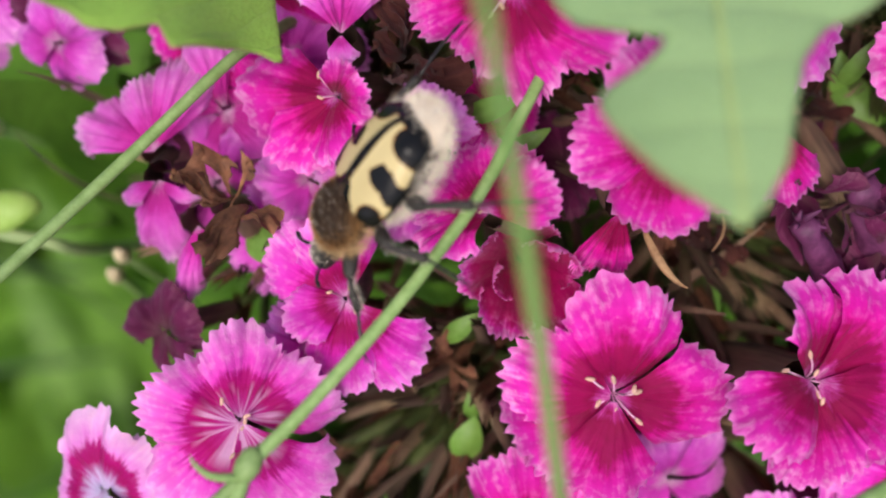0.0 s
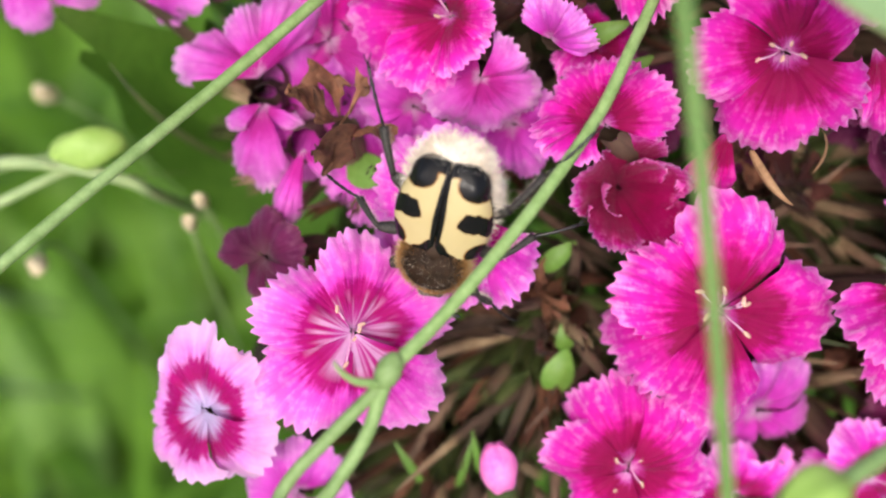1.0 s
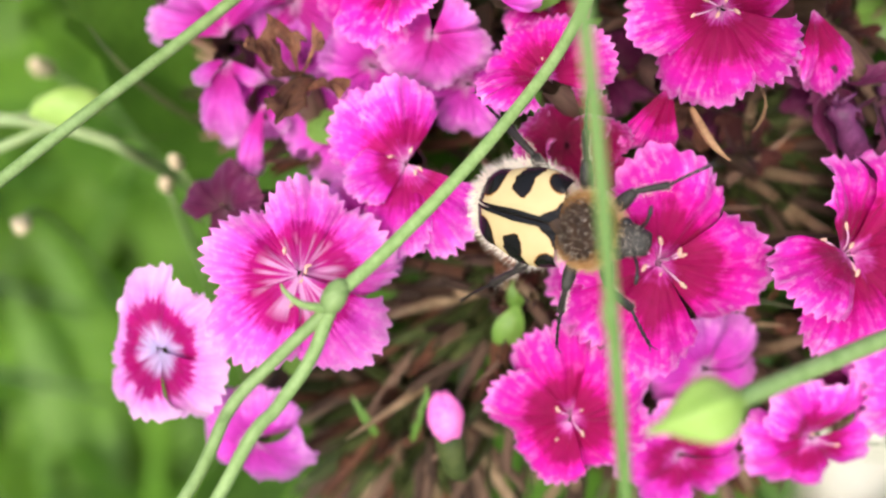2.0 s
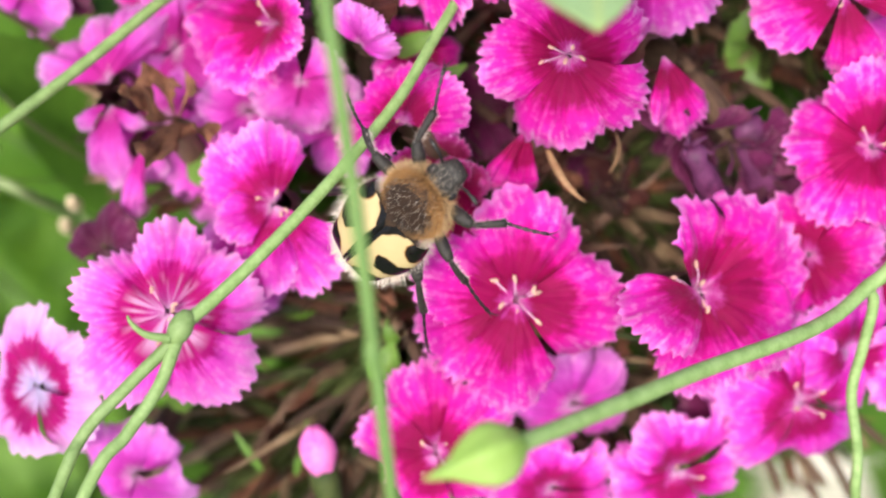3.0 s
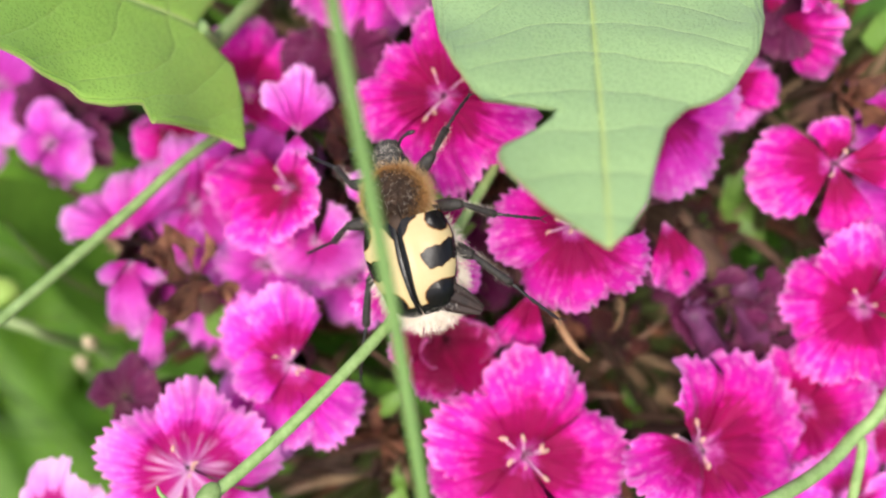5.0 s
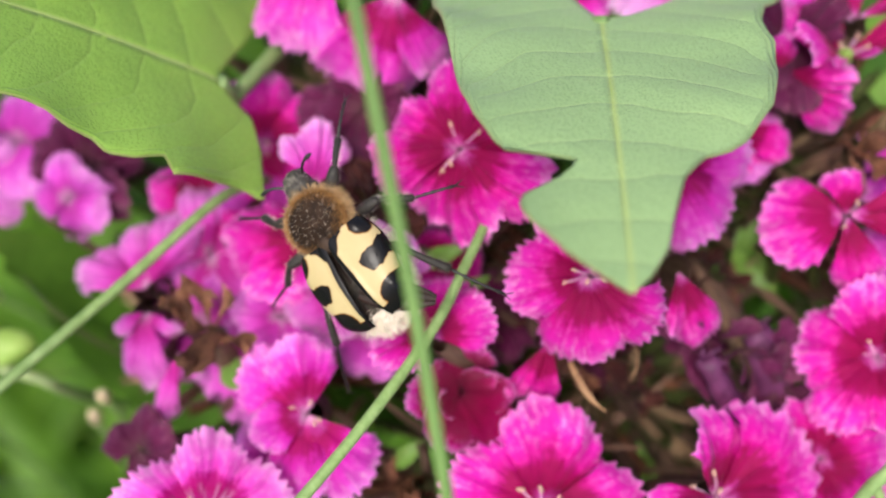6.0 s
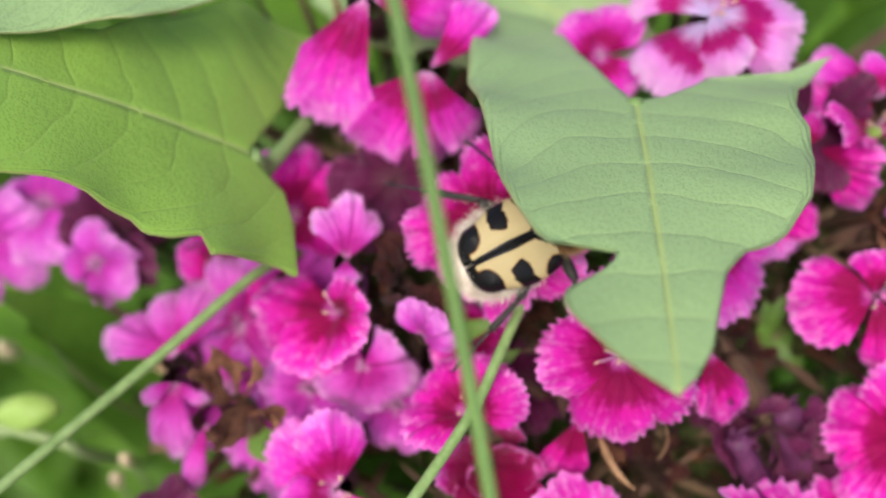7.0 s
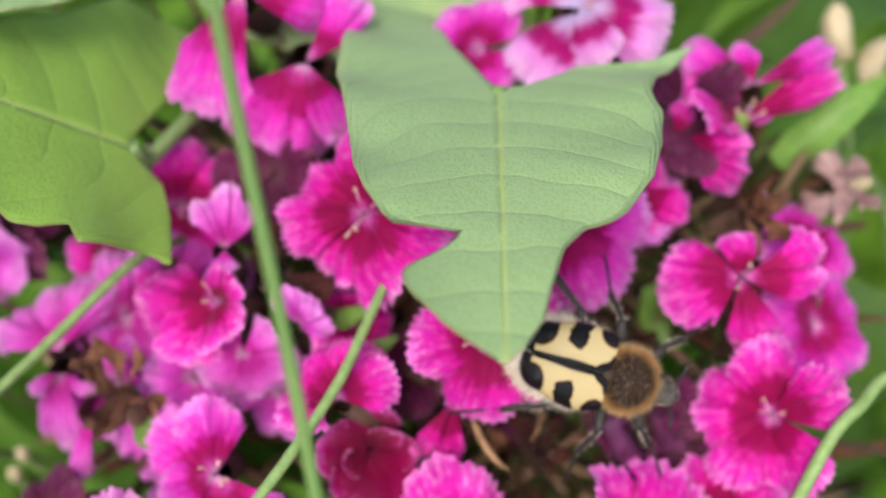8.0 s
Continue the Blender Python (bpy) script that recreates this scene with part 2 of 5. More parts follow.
RIMMED = petal_material("petal_rimmed", [(0.0, (0.52, 0.44, 0.68)), (0.16, (0.56, 0.34, 0.62)), (0.31, (0.40, 0.03, 0.22)), (0.38, (0.36, 0.0008, 0.12)), (0.55, (0.42, 0.0015, 0.17)), (0.64, (0.76, 0.22, 0.66)), (1.0, (0.84, 0.50, 0.79))], streak=0.16, ragged_edge=0.18, star=((0.60, 0.48, 0.72), 0.36))
CUPPED = petal_material("petal_cupped", [(0.0, (0.20, 0.01, 0.05)), (0.3, (0.30, 0.001, 0.07)), (0.66, (0.44, 0.001, 0.13)), (0.80, (0.70, 0.02, 0.38)), (1.0, (0.86, 0.30, 0.68))])
LILAC = petal_material("petal_lilac", [(0.0, (0.6, 0.3, 0.5)), (0.12, (0.50, 0.02, 0.28)), (0.30, (0.50, 0.02, 0.30)), (0.45, (0.66, 0.07, 0.50)), (0.8, (0.72, 0.17, 0.62)), (1.0, (0.80, 0.40, 0.75))])
MAUVE = petal_material("petal_mauve", [(0.0, (0.5, 0.25, 0.42)), (0.25, (0.46, 0.02, 0.32)), (0.6, (0.60, 0.07, 0.50)), (1.0, (0.68, 0.22, 0.63))], through_light=0.25)
FADED = petal_material("petal_faded", [(0.0, (0.10, 0.035, 0.05)), (0.4, (0.075, 0.005, 0.034)), (0.8, (0.105, 0.010, 0.055)), (1.0, (0.13, 0.03, 0.07))], pale=(0.22, 0.09, 0.14), through_light=0.15, rough=0.75)
MAROON = petal_material("petal_maroon", [(0.0, (0.02, 0.008, 0.006)), (0.5, (0.035, 0.008, 0.008)), (1.0, (0.055, 0.016, 0.012))], pale=(0.08, 0.03, 0.02), through_light=0.08, rough=0.75)


def grained(name, a, b, scale, rough=0.6, bump_mm=0.1, through_light=0.0, detail=4.0, stretch=(1, 1, 1), per_piece=0.15, spec=0.4):
    m, nt, bsdf = material(name, rough, Specular_IOR_Level=spec)
    tc = nt.nodes.new("ShaderNodeTexCoord")
    mp = nt.nodes.new("ShaderNodeMapping")
    mp.inputs["Scale"].default_value = stretch
    nt.links.new(tc.outputs["Object"], mp.inputs[0])
    n1 = node(nt, "ShaderNodeTexNoise", Scale=scale, Detail=detail)
    n2 = node(nt, "ShaderNodeTexNoise", Scale=scale * 5.3, Detail=2.0)
    nt.links.new(mp.outputs[0], n1.inputs["Vector"])
    nt.links.new(mp.outputs[0], n2.inputs["Vector"])
    s = math_node(nt, "ADD", math_node(nt, "MULTIPLY", n1.outputs[0], 0.7), math_node(nt, "MULTIPLY", n2.outputs[0], 0.3))
    col = ramp(nt, s, [(0.32, a), (0.68, b)]).outputs[0]
    info = nt.nodes.new("ShaderNodeObjectInfo")
    hsv = nt.nodes.new("ShaderNodeHueSaturation")
    nt.links.new(col, hsv.inputs["Color"])
    nt.links.new(math_node(nt, "ADD", 1 - per_piece, math_node(nt, "MULTIPLY", info.outputs["Random"], 2 * per_piece)), hsv.inputs["Value"])
    nt.links.new(hsv.outputs[0], bsdf.inputs["Base Color"])
    bump(nt, bsdf, s, 0.5, bump_mm * MM)
    if through_light:
        thin(nt, bsdf, hsv.outputs[0], through_light)
    return m


CALYX_GREEN = grained("calyx_green", (0.03, 0.048, 0.012), (0.10, 0.12, 0.035), 600, 0.5, per_piece=0.3)
CALYX_BROWN = grained("calyx_brown", (0.035, 0.020, 0.014), (0.20, 0.125, 0.08), 450, 0.8, stretch=(1, 1, 0.15), per_piece=0.45)
DRY = grained("dried_brown", (0.04, 0.014, 0.008), (0.27, 0.115, 0.06), 420, 0.75, 0.3, per_piece=0.35, through_light=0.15)
STRAW = grained("straw", (0.18, 0.115, 0.06), (0.40, 0.29, 0.17), 700, 0.7)
LEAF_DARK = grained("leaf_dark", (0.06, 0.14, 0.015), (0.12, 0.25, 0.03), 150, 0.45, through_light=0.35, per_piece=0.3)
GRASS = grained("grass_green", (0.055, 0.15, 0.008), (0.20, 0.38, 0.035), 14, 0.5, through_light=0.4, per_piece=0.3)
STEM = grained("stem_green", (0.15, 0.245, 0.065), (0.27, 0.385, 0.14), 900, 0.6, 0.12, stretch=(1, 1, 0.2))
PALE_STEM = grained("pale_stem", (0.24, 0.34, 0.13), (0.36, 0.46, 0.20), 500, 0.6, 0.06)
BLADE = grained("blade_green", (0.085, 0.17, 0.03), (0.17, 0.29, 0.075), 900, 0.5, 0.06, stretch=(1, 0.06, 1))
BUD = grained("bud_green", (0.26, 0.42, 0.07), (0.38, 0.54, 0.14), 350, 0.5, 0.06, through_light=0.2)
ANTHER = grained("anther", (0.52, 0.27, 0.22), (0.72, 0.46, 0.34), 2500, 0.7)
STYLE = grained("style", (0.66, 0.22, 0.46), (0.80, 0.50, 0.66), 2000, 0.5)
PALE_BUD = grained("pale_bud", (0.45, 0.36, 0.20), (0.65, 0.55, 0.36), 500, 0.7)
STONE = grained("pale_stone", (0.66, 0.60, 0.48), (0.90, 0.87, 0.78), 60, 0.8, 0.5)
SOIL = grained("mossy_ground", (0.02, 0.035, 0.006), (0.07, 0.12, 0.018), 25, 0.9, 3.0)


# ---- mesh helpers ----
def finish(bm, name, mats, smooth=True):
    me = bpy.data.meshes.new(name)
    bm.to_mesh(me)
    bm.free()
    for m in mats if isinstance(mats, (list, tuple)) else [mats]:
        me.materials.append(m)
    if smooth:
        me.polygons.foreach_set("use_smooth", [True] * len(me.polygons))
    return me


def part(name, bm, mats, parent, label=""):
    me = bm if isinstance(bm, bpy.types.Mesh) else finish(bm, name, mats)
    ob = new(name, me)
    ob.parent = parent
    return tagged(ob, label)


def thing(name, m, label, category, group=""):
    ob = new(name)
    ob.empty_display_size = 0.002
    ob.matrix_world = m
    return tagged(ob, label, category, group)


def grid(bm, pts, uvs=None, close=False):
    """Faces over rows of points; uvs in step with them."""
    layer = bm.loops.layers.uv.verify() if uvs else None
    vs = [[bm.verts.new(p) for p in row] for row in pts]
    n = len(vs[0])
    for i in range(len(vs) - 1):
        for j in range(n if close else n - 1):
            k = (j + 1) % n
            f = bm.faces.new((vs[i][j], vs[i][k], vs[i + 1][k], vs[i + 1][j]))
            if layer:
                for loop, (a, b) in zip(f.loops, ((i, j), (i, k), (i + 1, k), (i + 1, j))):
                    loop[layer].uv = uvs[a][b]
    return vs


def tube(bm, path, radii, sides=8, wobble=0.0):
    """A round stalk along points (metres) with a radius at each, closed at both ends."""
    rows, up = [], Vector((0.31, 0.22, 0.92))
    for i, p in enumerate(path):
        way = (Vector(path[min(i + 1, len(path) - 1)]) - Vector(path[max(i - 1, 0)])).normalized()
        a = way.cross(up).normalized() if abs(way.dot(up)) < 0.98 else way.cross(Vector((1, 0, 0))).normalized()
        b = way.cross(a)
        r = radii[i] if isinstance(radii, (list, tuple)) else radii
        r *= 1 + wobble * math.sin(i * 2.7)
        rows.append([Vector(p) + r * (math.cos(t) * a + math.sin(t) * b) for t in (2 * math.pi * k / sides for k in range(sides))])
    vs = grid(bm, rows, close=True)
    bm.faces.new(vs[0][::-1])
    bm.faces.new(vs[-1])
    return bm


def bend(a, b, c, n=8):
    """Points of a curve from a to c that leans towards b."""
    a, b, c = Vector(a), Vector(b), Vector(c)
    return [(1 - t) ** 2 * a + 2 * t * (1 - t) * b + t * t * c for t in (i / n for i in range(n + 1))]


def ellipsoid(bm, centre, size, segments=12, rings=8):
    m = Matrix.Translation(centre) @ Matrix.Diagonal((*size, 1))
    bmesh.ops.create_uvsphere(bm, u_segments=segments, v_segments=rings, radius=1.0, matrix=m)
    return bm


# ---- the ground ----
def ground():
    bm = bmesh.new()
    steps = [-300, -60, -12, -3] + [-1.5 + 0.075 * i for i in range(41)] + [3, 12, 60, 300]
    rows = []
    for y in steps:
        row = []
        for x in steps:
            near = max(0.0, 1 - max(abs(x), abs(y)) / 2.0)
            row.append(Vector((x, y, 0.03 * near * noise.noise(Vector((x * 3, y * 3, 0.3))))))
        rows.append(row)
    grid(bm, rows)
    return tagged(new("ground", finish(bm, "ground", SOIL)), "mossy green ground under the garden plants", "ground", kind="structure")


ground()


def blade_mesh(name, length, width, mat, curl=0.6, fold=0.25, n=7, across=3):
    """A lance-shaped blade that starts at the origin, runs along z and curls towards x."""
    bm = bmesh.new()
    rows, x, z = [], 0.0, 0.0
    for i in range(n + 1):
        t = i / n
        a = curl * t * t * 1.3
        x += math.sin(a) * length / n
        z += math.cos(a) * length / n
        h = width * 0.5 * (math.sin(math.pi * (0.12 + 0.86 * t) ** 0.8)) ** 0.9 + 0.02 * width
        row = []
        for j in range(across + 1):
            s = 2 * j / across - 1
            row.append(Vector((x - fold * h * (1 - abs(s)), s * h, z)))
        rows.append(row)
    grid(bm, rows)
    return finish(bm, name, mat)


# ---- green growth behind and below the flower heads ----
def meadow():
    """Grass and herb leaves that nobody could count, from the ground up to the level of the heads."""
    rnd = random.Random(5)
    verts, faces = [], []
    for k in range(11000):
        x, y = rnd.gauss(0, 0.28), 0.2 + rnd.gauss(0, 0.30)
        inside = (abs(x + 0.0) < 0.04 and -0.03 < y < 0.05) or math.hypot(x - 0.12, y - 0.055) < 0.08
        if inside:
            continue
        broad = rnd.random() < 0.6
        length = rnd.uniform(0.06, 0.15) if not broad else rnd.uniform(0.05, 0.10)
        wide = rnd.uniform(0.002, 0.005) if not broad else rnd.uniform(0.009, 0.022)
        turn, curl = rnd.uniform(0, 6.283), rnd.uniform(0.4, 1.5)
        z0 = rnd.uniform(0, 0.02) if not broad else rnd.uniform(0.0, 0.06)
        base, px, pz = len(verts), 0.0, z0
        for i in range(6):
            t = i / 5
            a = curl * t + (0.5 if broad else 0.1)
            px += math.sin(a) * length / 5
            pz += math.cos(a) * length / 5
            h = wide * 0.5 * (math.sin(math.pi * min(0.98, 0.1 + 0.9 * t)) + 0.03)
            for s in (-1, 0, 1):
                lx, ly = px - (0.3 * h if s == 0 else 0), s * h
                verts.append((x + lx * math.cos(turn) - ly * math.sin(turn), y + lx * math.sin(turn) + ly * math.cos(turn), pz))
        for i in range(5):
            for j in (0, 1):
                q = base + i * 3 + j
                faces.append((q, q + 1, q + 4, q + 3))
    me = bpy.data.meshes.new("undergrowth")
    me.from_pydata(verts, [], faces)
    me.materials.append(GRASS)
    me.polygons.foreach_set("use_smooth", [True] * len(me.polygons))
    tagged(new("undergrowth", me), "dense green grass and herb leaves behind the flowers", "grass", kind="stuff")


meadow()


# ---- the flowers ----
def petal(rnd, size, spread, cup, droop, ruffle, teeth=12, notch=0.0):
    """A broad fan-shaped petal along local x: narrow claw, toothed outer edge; uv runs across and along."""
    bm = bmesh.new()
    cols, rows_n = teeth * 4, 12
    pts, uvs = [], []
    ph = [rnd.uniform(0, 6.28) for _ in range(4)]
    twist, side, fold = rnd.uniform(-0.16, 0.16), rnd.uniform(0.05, 0.24), rnd.uniform(-0.06, 0.10)
    cut = [rnd.uniform(0.03, 0.11) for _ in range(teeth + 1)]
    jag = [rnd.uniform(-0.22, 0.22) for _ in range(teeth + 1)]
    spine, px, pz = [], 0.03, 0.0
    for i in range(rows_n + 1):
        s = i / rows_n
        a = radians(cup - droop * s)
        spine.append((px, pz, a))
        px += math.cos(a) * 0.95 / rows_n
        pz += math.sin(a) * 0.95 / rows_n
    for i in range(rows_n + 1):
        s = i / rows_n
        x0, z0, a = spine[i]
        half = spread * (1.10 - 0.10 * min(1.0, s * 1.8))
        row, uvrow = [], []
        for j in range(cols + 1):
            c = 2 * j / cols - 1
            ang = c * half
            edge = 1 - 0.27 * abs(c) ** 2.6 + 0.03 * math.sin(c * 4 + ph[2]) - notch * math.exp(-(c / 0.18) ** 2)
            tooth = min(teeth, int(j / 4.0 + 0.5))
            saw = min(1.0, abs(((j / 4.0 + jag[tooth] * 0.5) % 1.0) - 0.5) * 2)
            edge -= cut[tooth] * (1 - saw) * max(0.0, (s - 0.74) / 0.26)
            k = 1 + (edge - 1) * s ** 2
            r = x0 * k
            wave = ruffle * s * s * (math.sin(c * 3.5 + ph[0]) * 0.6 + math.sin(c * 7.5 + ph[1]) * 0.35 + math.sin(c * 15 + ph[2]) * 0.22) + 0.004 * math.sin(c * 34 + ph[3] + 2 * s) * s
            lift = z0 + wave - side * s * c * c + twist * s * s * c - fold * s * math.exp(-(c / 0.25) ** 2) - 0.10 * max(0.0, s - 0.6) ** 2 / 0.16
            lift += 0.11 * s * noise.noise(Vector((2.0 * c + ph[0], 2.8 * s, ph[1]))) + 0.035 * s * noise.noise(Vector((6 * c + ph[1], 7 * s, ph[0])))
            row.append(Vector((r * math.cos(ang), r * math.sin(ang), lift)) * size)
            uvrow.append((0.5 + c / 2, s))
        pts.append(row)
        uvs.append(uvrow)
    grid(bm, pts, uvs)
    return bm


def calyx(bm, size, length=1.5):
    """The ribbed tube under the petals, with five pointed teeth."""
    rows = []
    for i in range(7):
        t = i / 6
        rad = size * (0.13 + 0.07 * math.sin(math.pi * t * 0.8)) * (1.0 if i else 0.6)
        rows.append([Vector((rad * math.cos(k * math.pi / 10) * (1 + 0.06 * (k % 2)), rad * math.sin(k * math.pi / 10) * (1 + 0.06 * (k % 2)), -size * length * (1 - t) - 0.10 * size + (0.10 * size * (1 - abs((k % 4) - 2) / 2) if i == 6 else 0))) for k in range(20)])
    vs = grid(bm, rows, close=True)
    bm.faces.new(vs[0][::-1])
    return bm


HUBS = [(-22, 2, -52), (4, -6, -50), (24, 0, -54), (-8, 24, -52), (20, 28, -52), (-36, 22, -62)]


def hub_near(p):
    return min((spot(*h) for h in HUBS), key=lambda h: (h - p).length)


def flower(u, v, w, size, mat, spin=0, lean_to=0, lean=0, cup=24, droop=44, ruffle=0.10, angles=None, stamens=6, label="", spread=0.76, seed=0, pin=14, lifts=None, green=False, sizes=None, widths=None, ovary=False):
    rnd = random.Random(1000 + seed)
    m = face(u, v, w, lean_to, lean, 0)
    ob = thing("dianthus_flower", m, label or "bright magenta sweet william flower with fringed petals", "flower", "sweet william flowers")
    R = size * MM
    angles = angles if angles is not None else [spin + 72 * k + rnd.uniform(-5, 5) for k in range(5)]
    for k, a in enumerate(angles):
        big = sizes[k] if sizes else rnd.uniform(0.94, 1.05)
        extra = lifts[k] if lifts else 0
        bm = petal(rnd, R * big, (widths[k] if widths else spread) * rnd.uniform(0.94, 1.06), cup + extra + rnd.uniform(-7, 8), droop + rnd.uniform(-10, 16), ruffle)
        bmesh.ops.transform(bm, matrix=Matrix.Translation((0, 0, R * 0.034 * ((k * 2) % 5))) @ pose(0, 0, 0, 0, 0, a) @ pose(0, 0, 0, pin * rnd.uniform(0.3, 1.5), pin * rnd.uniform(-0.35, 0.35), 0), verts=bm.verts)
        part("petal", bm, mat, ob)
    part("calyx", calyx(bmesh.new(), R), CALYX_GREEN if green else CALYX_BROWN, ob, "ribbed calyx tube")
    low = Vector((0, 0, -1.5 * R))
    goal = m.inverted() @ hub_near(m @ low)
    part("flower_stalk", tube(bmesh.new(), bend(low, low * 1.9, goal, 6), [R * 0.09] * 7, 6), CALYX_GREEN, ob)
    for k in range(stamens):
        a = rnd.uniform(0, 6.28) if stamens < 4 else 6.283 * (k + rnd.uniform(-0.7, 0.7)) / stamens
        far, high = rnd.uniform(0.06, 0.32), rnd.uniform(0.08, 0.26)
        tip = Vector((far * math.cos(a), far * math.sin(a), high)) * R
        bm = bmesh.new()
        tube(bm, bend((0, 0, -0.1 * R), (0.2 * tip.x, 0.2 * tip.y, tip.z), tip, 4), R * 0.0085, 5)
        stem = part("stamen", bm, STYLE, ob, "pale stamen")
        bm = bmesh.new()
        ellipsoid(bm, (0, 0, 0), (R * 0.042, R * 0.019, R * 0.019), 8, 5)
        bmesh.ops.transform(bm, matrix=Matrix.Translation(tip) @ pose(0, 0, 0, 0, rnd.uniform(-30, 30), math.degrees(a) + rnd.uniform(-50, 50)), verts=bm.verts)
        part("anther", bm, ANTHER, stem, "tan pollen-dusted anther")
    if ovary:
        part("ovary", ellipsoid(bmesh.new(), (0, 0, 0.05 * R), (0.085 * R, 0.085 * R, 0.22 * R), 14, 10), BUD, ob, "swollen yellow-green ovary")
    return ob


PALE_LABEL = "pale pink sweet william flower with a dark crimson ring"
DEEP_LABEL = "deep magenta sweet william flower with fringed petals"
SIDE_LABEL = "bright pink sweet william flower turned aside"

# open flowers facing out of the bed
flower(-30.2, -11.8, -2, 6.0, RIMMED, angles=[20, 92, 162, 235, 306], sizes=[0.95, 1.08, 0.95, 1.05, 1.08], lean_to=190, lean=34, cup=14, droop=24, ruffle=0.08, spread=0.82, label="small whitish-rimmed sweet william flower with crimson ring", seed=1, stamens=0, green=True)
flower(-19.9, -5.9, 1, 7.7, PALE, angles=[14, 84, 158, 228, 300], sizes=[0.97, 0.93, 0.95, 1.1, 1.1], lean_to=270, lean=6, cup=16, droop=28, ruffle=0.09, spread=0.70, label=PALE_LABEL, seed=2, stamens=5, green=True)
flower(5.2, -5.0, 0.5, 8.8, DEEP, angles=[76, -8, -98, -150, 160], sizes=[0.98, 1.0, 1.0, 1.02, 0.92], widths=[0.80, 0.82, 0.66, 0.66, 0.70], cup=20, droop=36, label=DEEP_LABEL, seed=3, stamens=8, lean_to=270, lean=5, lifts=[4, 0, 0, 0, -6])
flower(18.3, -4.5, 0.5, 8.3, DEEP, angles=[100, 34, -28, -88, -150], sizes=[0.94, 1.22, 1.14, 0.98, 0.98], lifts=[8, 0, 0, 0, 10], widths=[0.74, 0.80, 0.74, 0.62, 0.72], cup=26, droop=36, lean_to=20, lean=18, label=DEEP_LABEL, seed=4, stamens=7)
flower(8.7, 12.4, 3.5, 7.4, DEEP, angles=[185, 256, 316, 20, 100], sizes=[0.95, 1.05, 1.0, 0.9, 0.95], widths=[0.70, 0.74, 0.62, 0.75, 0.8], cup=26, droop=54, lean_to=270, lean=14, label=DEEP_LABEL, seed=5, stamens=5)
flower(-0.7, 22.1, 1, 7.4, DEEP, angles=[10, 50, 95, 150, 190, 235, 280, 325], sizes=[1.05, 0.85, 1.0, 0.95, 1.05, 0.95, 1.1, 1.2], spread=0.56, ruffle=0.13, cup=26, droop=44, lean_to=200, lean=16, label=DEEP_LABEL, seed=6, stamens=5)
flower(31.6, 6.2, -1, 7.6, DEEP, angles=[166, 100, 232, 300, 25], sizes=[0.95, 0.95, 1.0, 1.0, 0.95], spread=0.66, cup=34, droop=48, lean_to=180, lean=22, label=DEEP_LABEL, seed=7, stamens=5)
flower(29.0, 17.2, 0, 7.2, DEEP, angles=[190, 284, 8, 90], sizes=[0.98, 0.98, 1.08, 0.55], widths=[0.92, 0.48, 0.62, 0.6], cup=22, droop=46, lean_to=250, lean=10, label="deep magenta sweet william flower with widely parted petals", seed=8, stamens=3)
flower(16.8, 39.6, -3, 8.2, RIMMED, angles=[228, 345, 290, 50, 130], sizes=[1.0, 1.05, 0.7, 0.9, 0.9], lean_to=90, lean=8, cup=12, droop=30, spread=0.66, label=PALE_LABEL, seed=9, stamens=3)
flower(15.0, 21.6, -0.5, 8.0, MID, 10, 300, 10, cup=14, droop=30, label="pink sweet william flower with pale petal tips", seed=10, stamens=4)
flower(-12.6, 1.8, -1, 6.9, MID, angles=[142, 100, 305, 262, 200], sizes=[1.0, 0.95, 1.12, 1.02, 0.7], lifts=[0, 8, 0, 0, -10], cup=20, droop=34, ruffle=0.12, spread=0.70, label="pink sweet william flower, petals spread in two halves", seed=11, stamens=4)
flower(27.3, -13.1, -5, 7.0, MID, 15, cup=20, lean_to=300, lean=24, label="pink sweet william flower with pale petal tips", seed=12, stamens=5)
flower(-0.5, -16.4, -2, 6.8, DEEP, 100, cup=10, droop=30, lean_to=250, lean=22, label=DEEP_LABEL, seed=13, stamens=4)
flower(18.0, -18.6, -6, 6.2, MID, 50, cup=20, lean_to=300, lean=28, label=SIDE_LABEL, seed=14, stamens=3)
flower(-5.9, 35.0, -2, 9.2, MID, angles=[222, 256, 294, 48], sizes=[1.08, 0.98, 0.8, 0.85], widths=[0.46, 0.48, 0.42, 0.36], cup=14, droop=34, lean_to=270, lean=12, label=SIDE_LABEL, seed=15, stamens=0)
flower(-10.9, 40.8, -1.5, 9.8, MID, angles=[241, 60, 0], sizes=[1.18, 0.95, 0.9], widths=[0.54, 0.66, 0.62], cup=8, droop=22, lean_to=250, lean=6, ruffle=0.05, label="pink sweet william flower with one long hanging petal", seed=16, stamens=0)
# half-open and sideways flowers
flower(-0.7, 3.4, -6.0, 9.2, CUPPED, angles=[20, 92, 165, 238, 310, 60, 200], sizes=[1.0, 0.95, 1.0, 1.04, 1.0, 0.86, 0.84], lifts=[0, 0, 0, 0, 0, 6, 8], pin=3, lean_to=300, lean=7, cup=44, droop=-36, ruffle=0.07, label="half-open magenta flower, petals curled into a cup", seed=17, stamens=0, spread=0.74)
flower(-2.6, 7.6, 1.5, 5.6, DEEP, angles=[72, 118, 20, 170, 240], cup=24, lean_to=150, lean=30, label=SIDE_LABEL, seed=18, stamens=2, lifts=[0, 0, 0, 0, 40], spread=0.74)
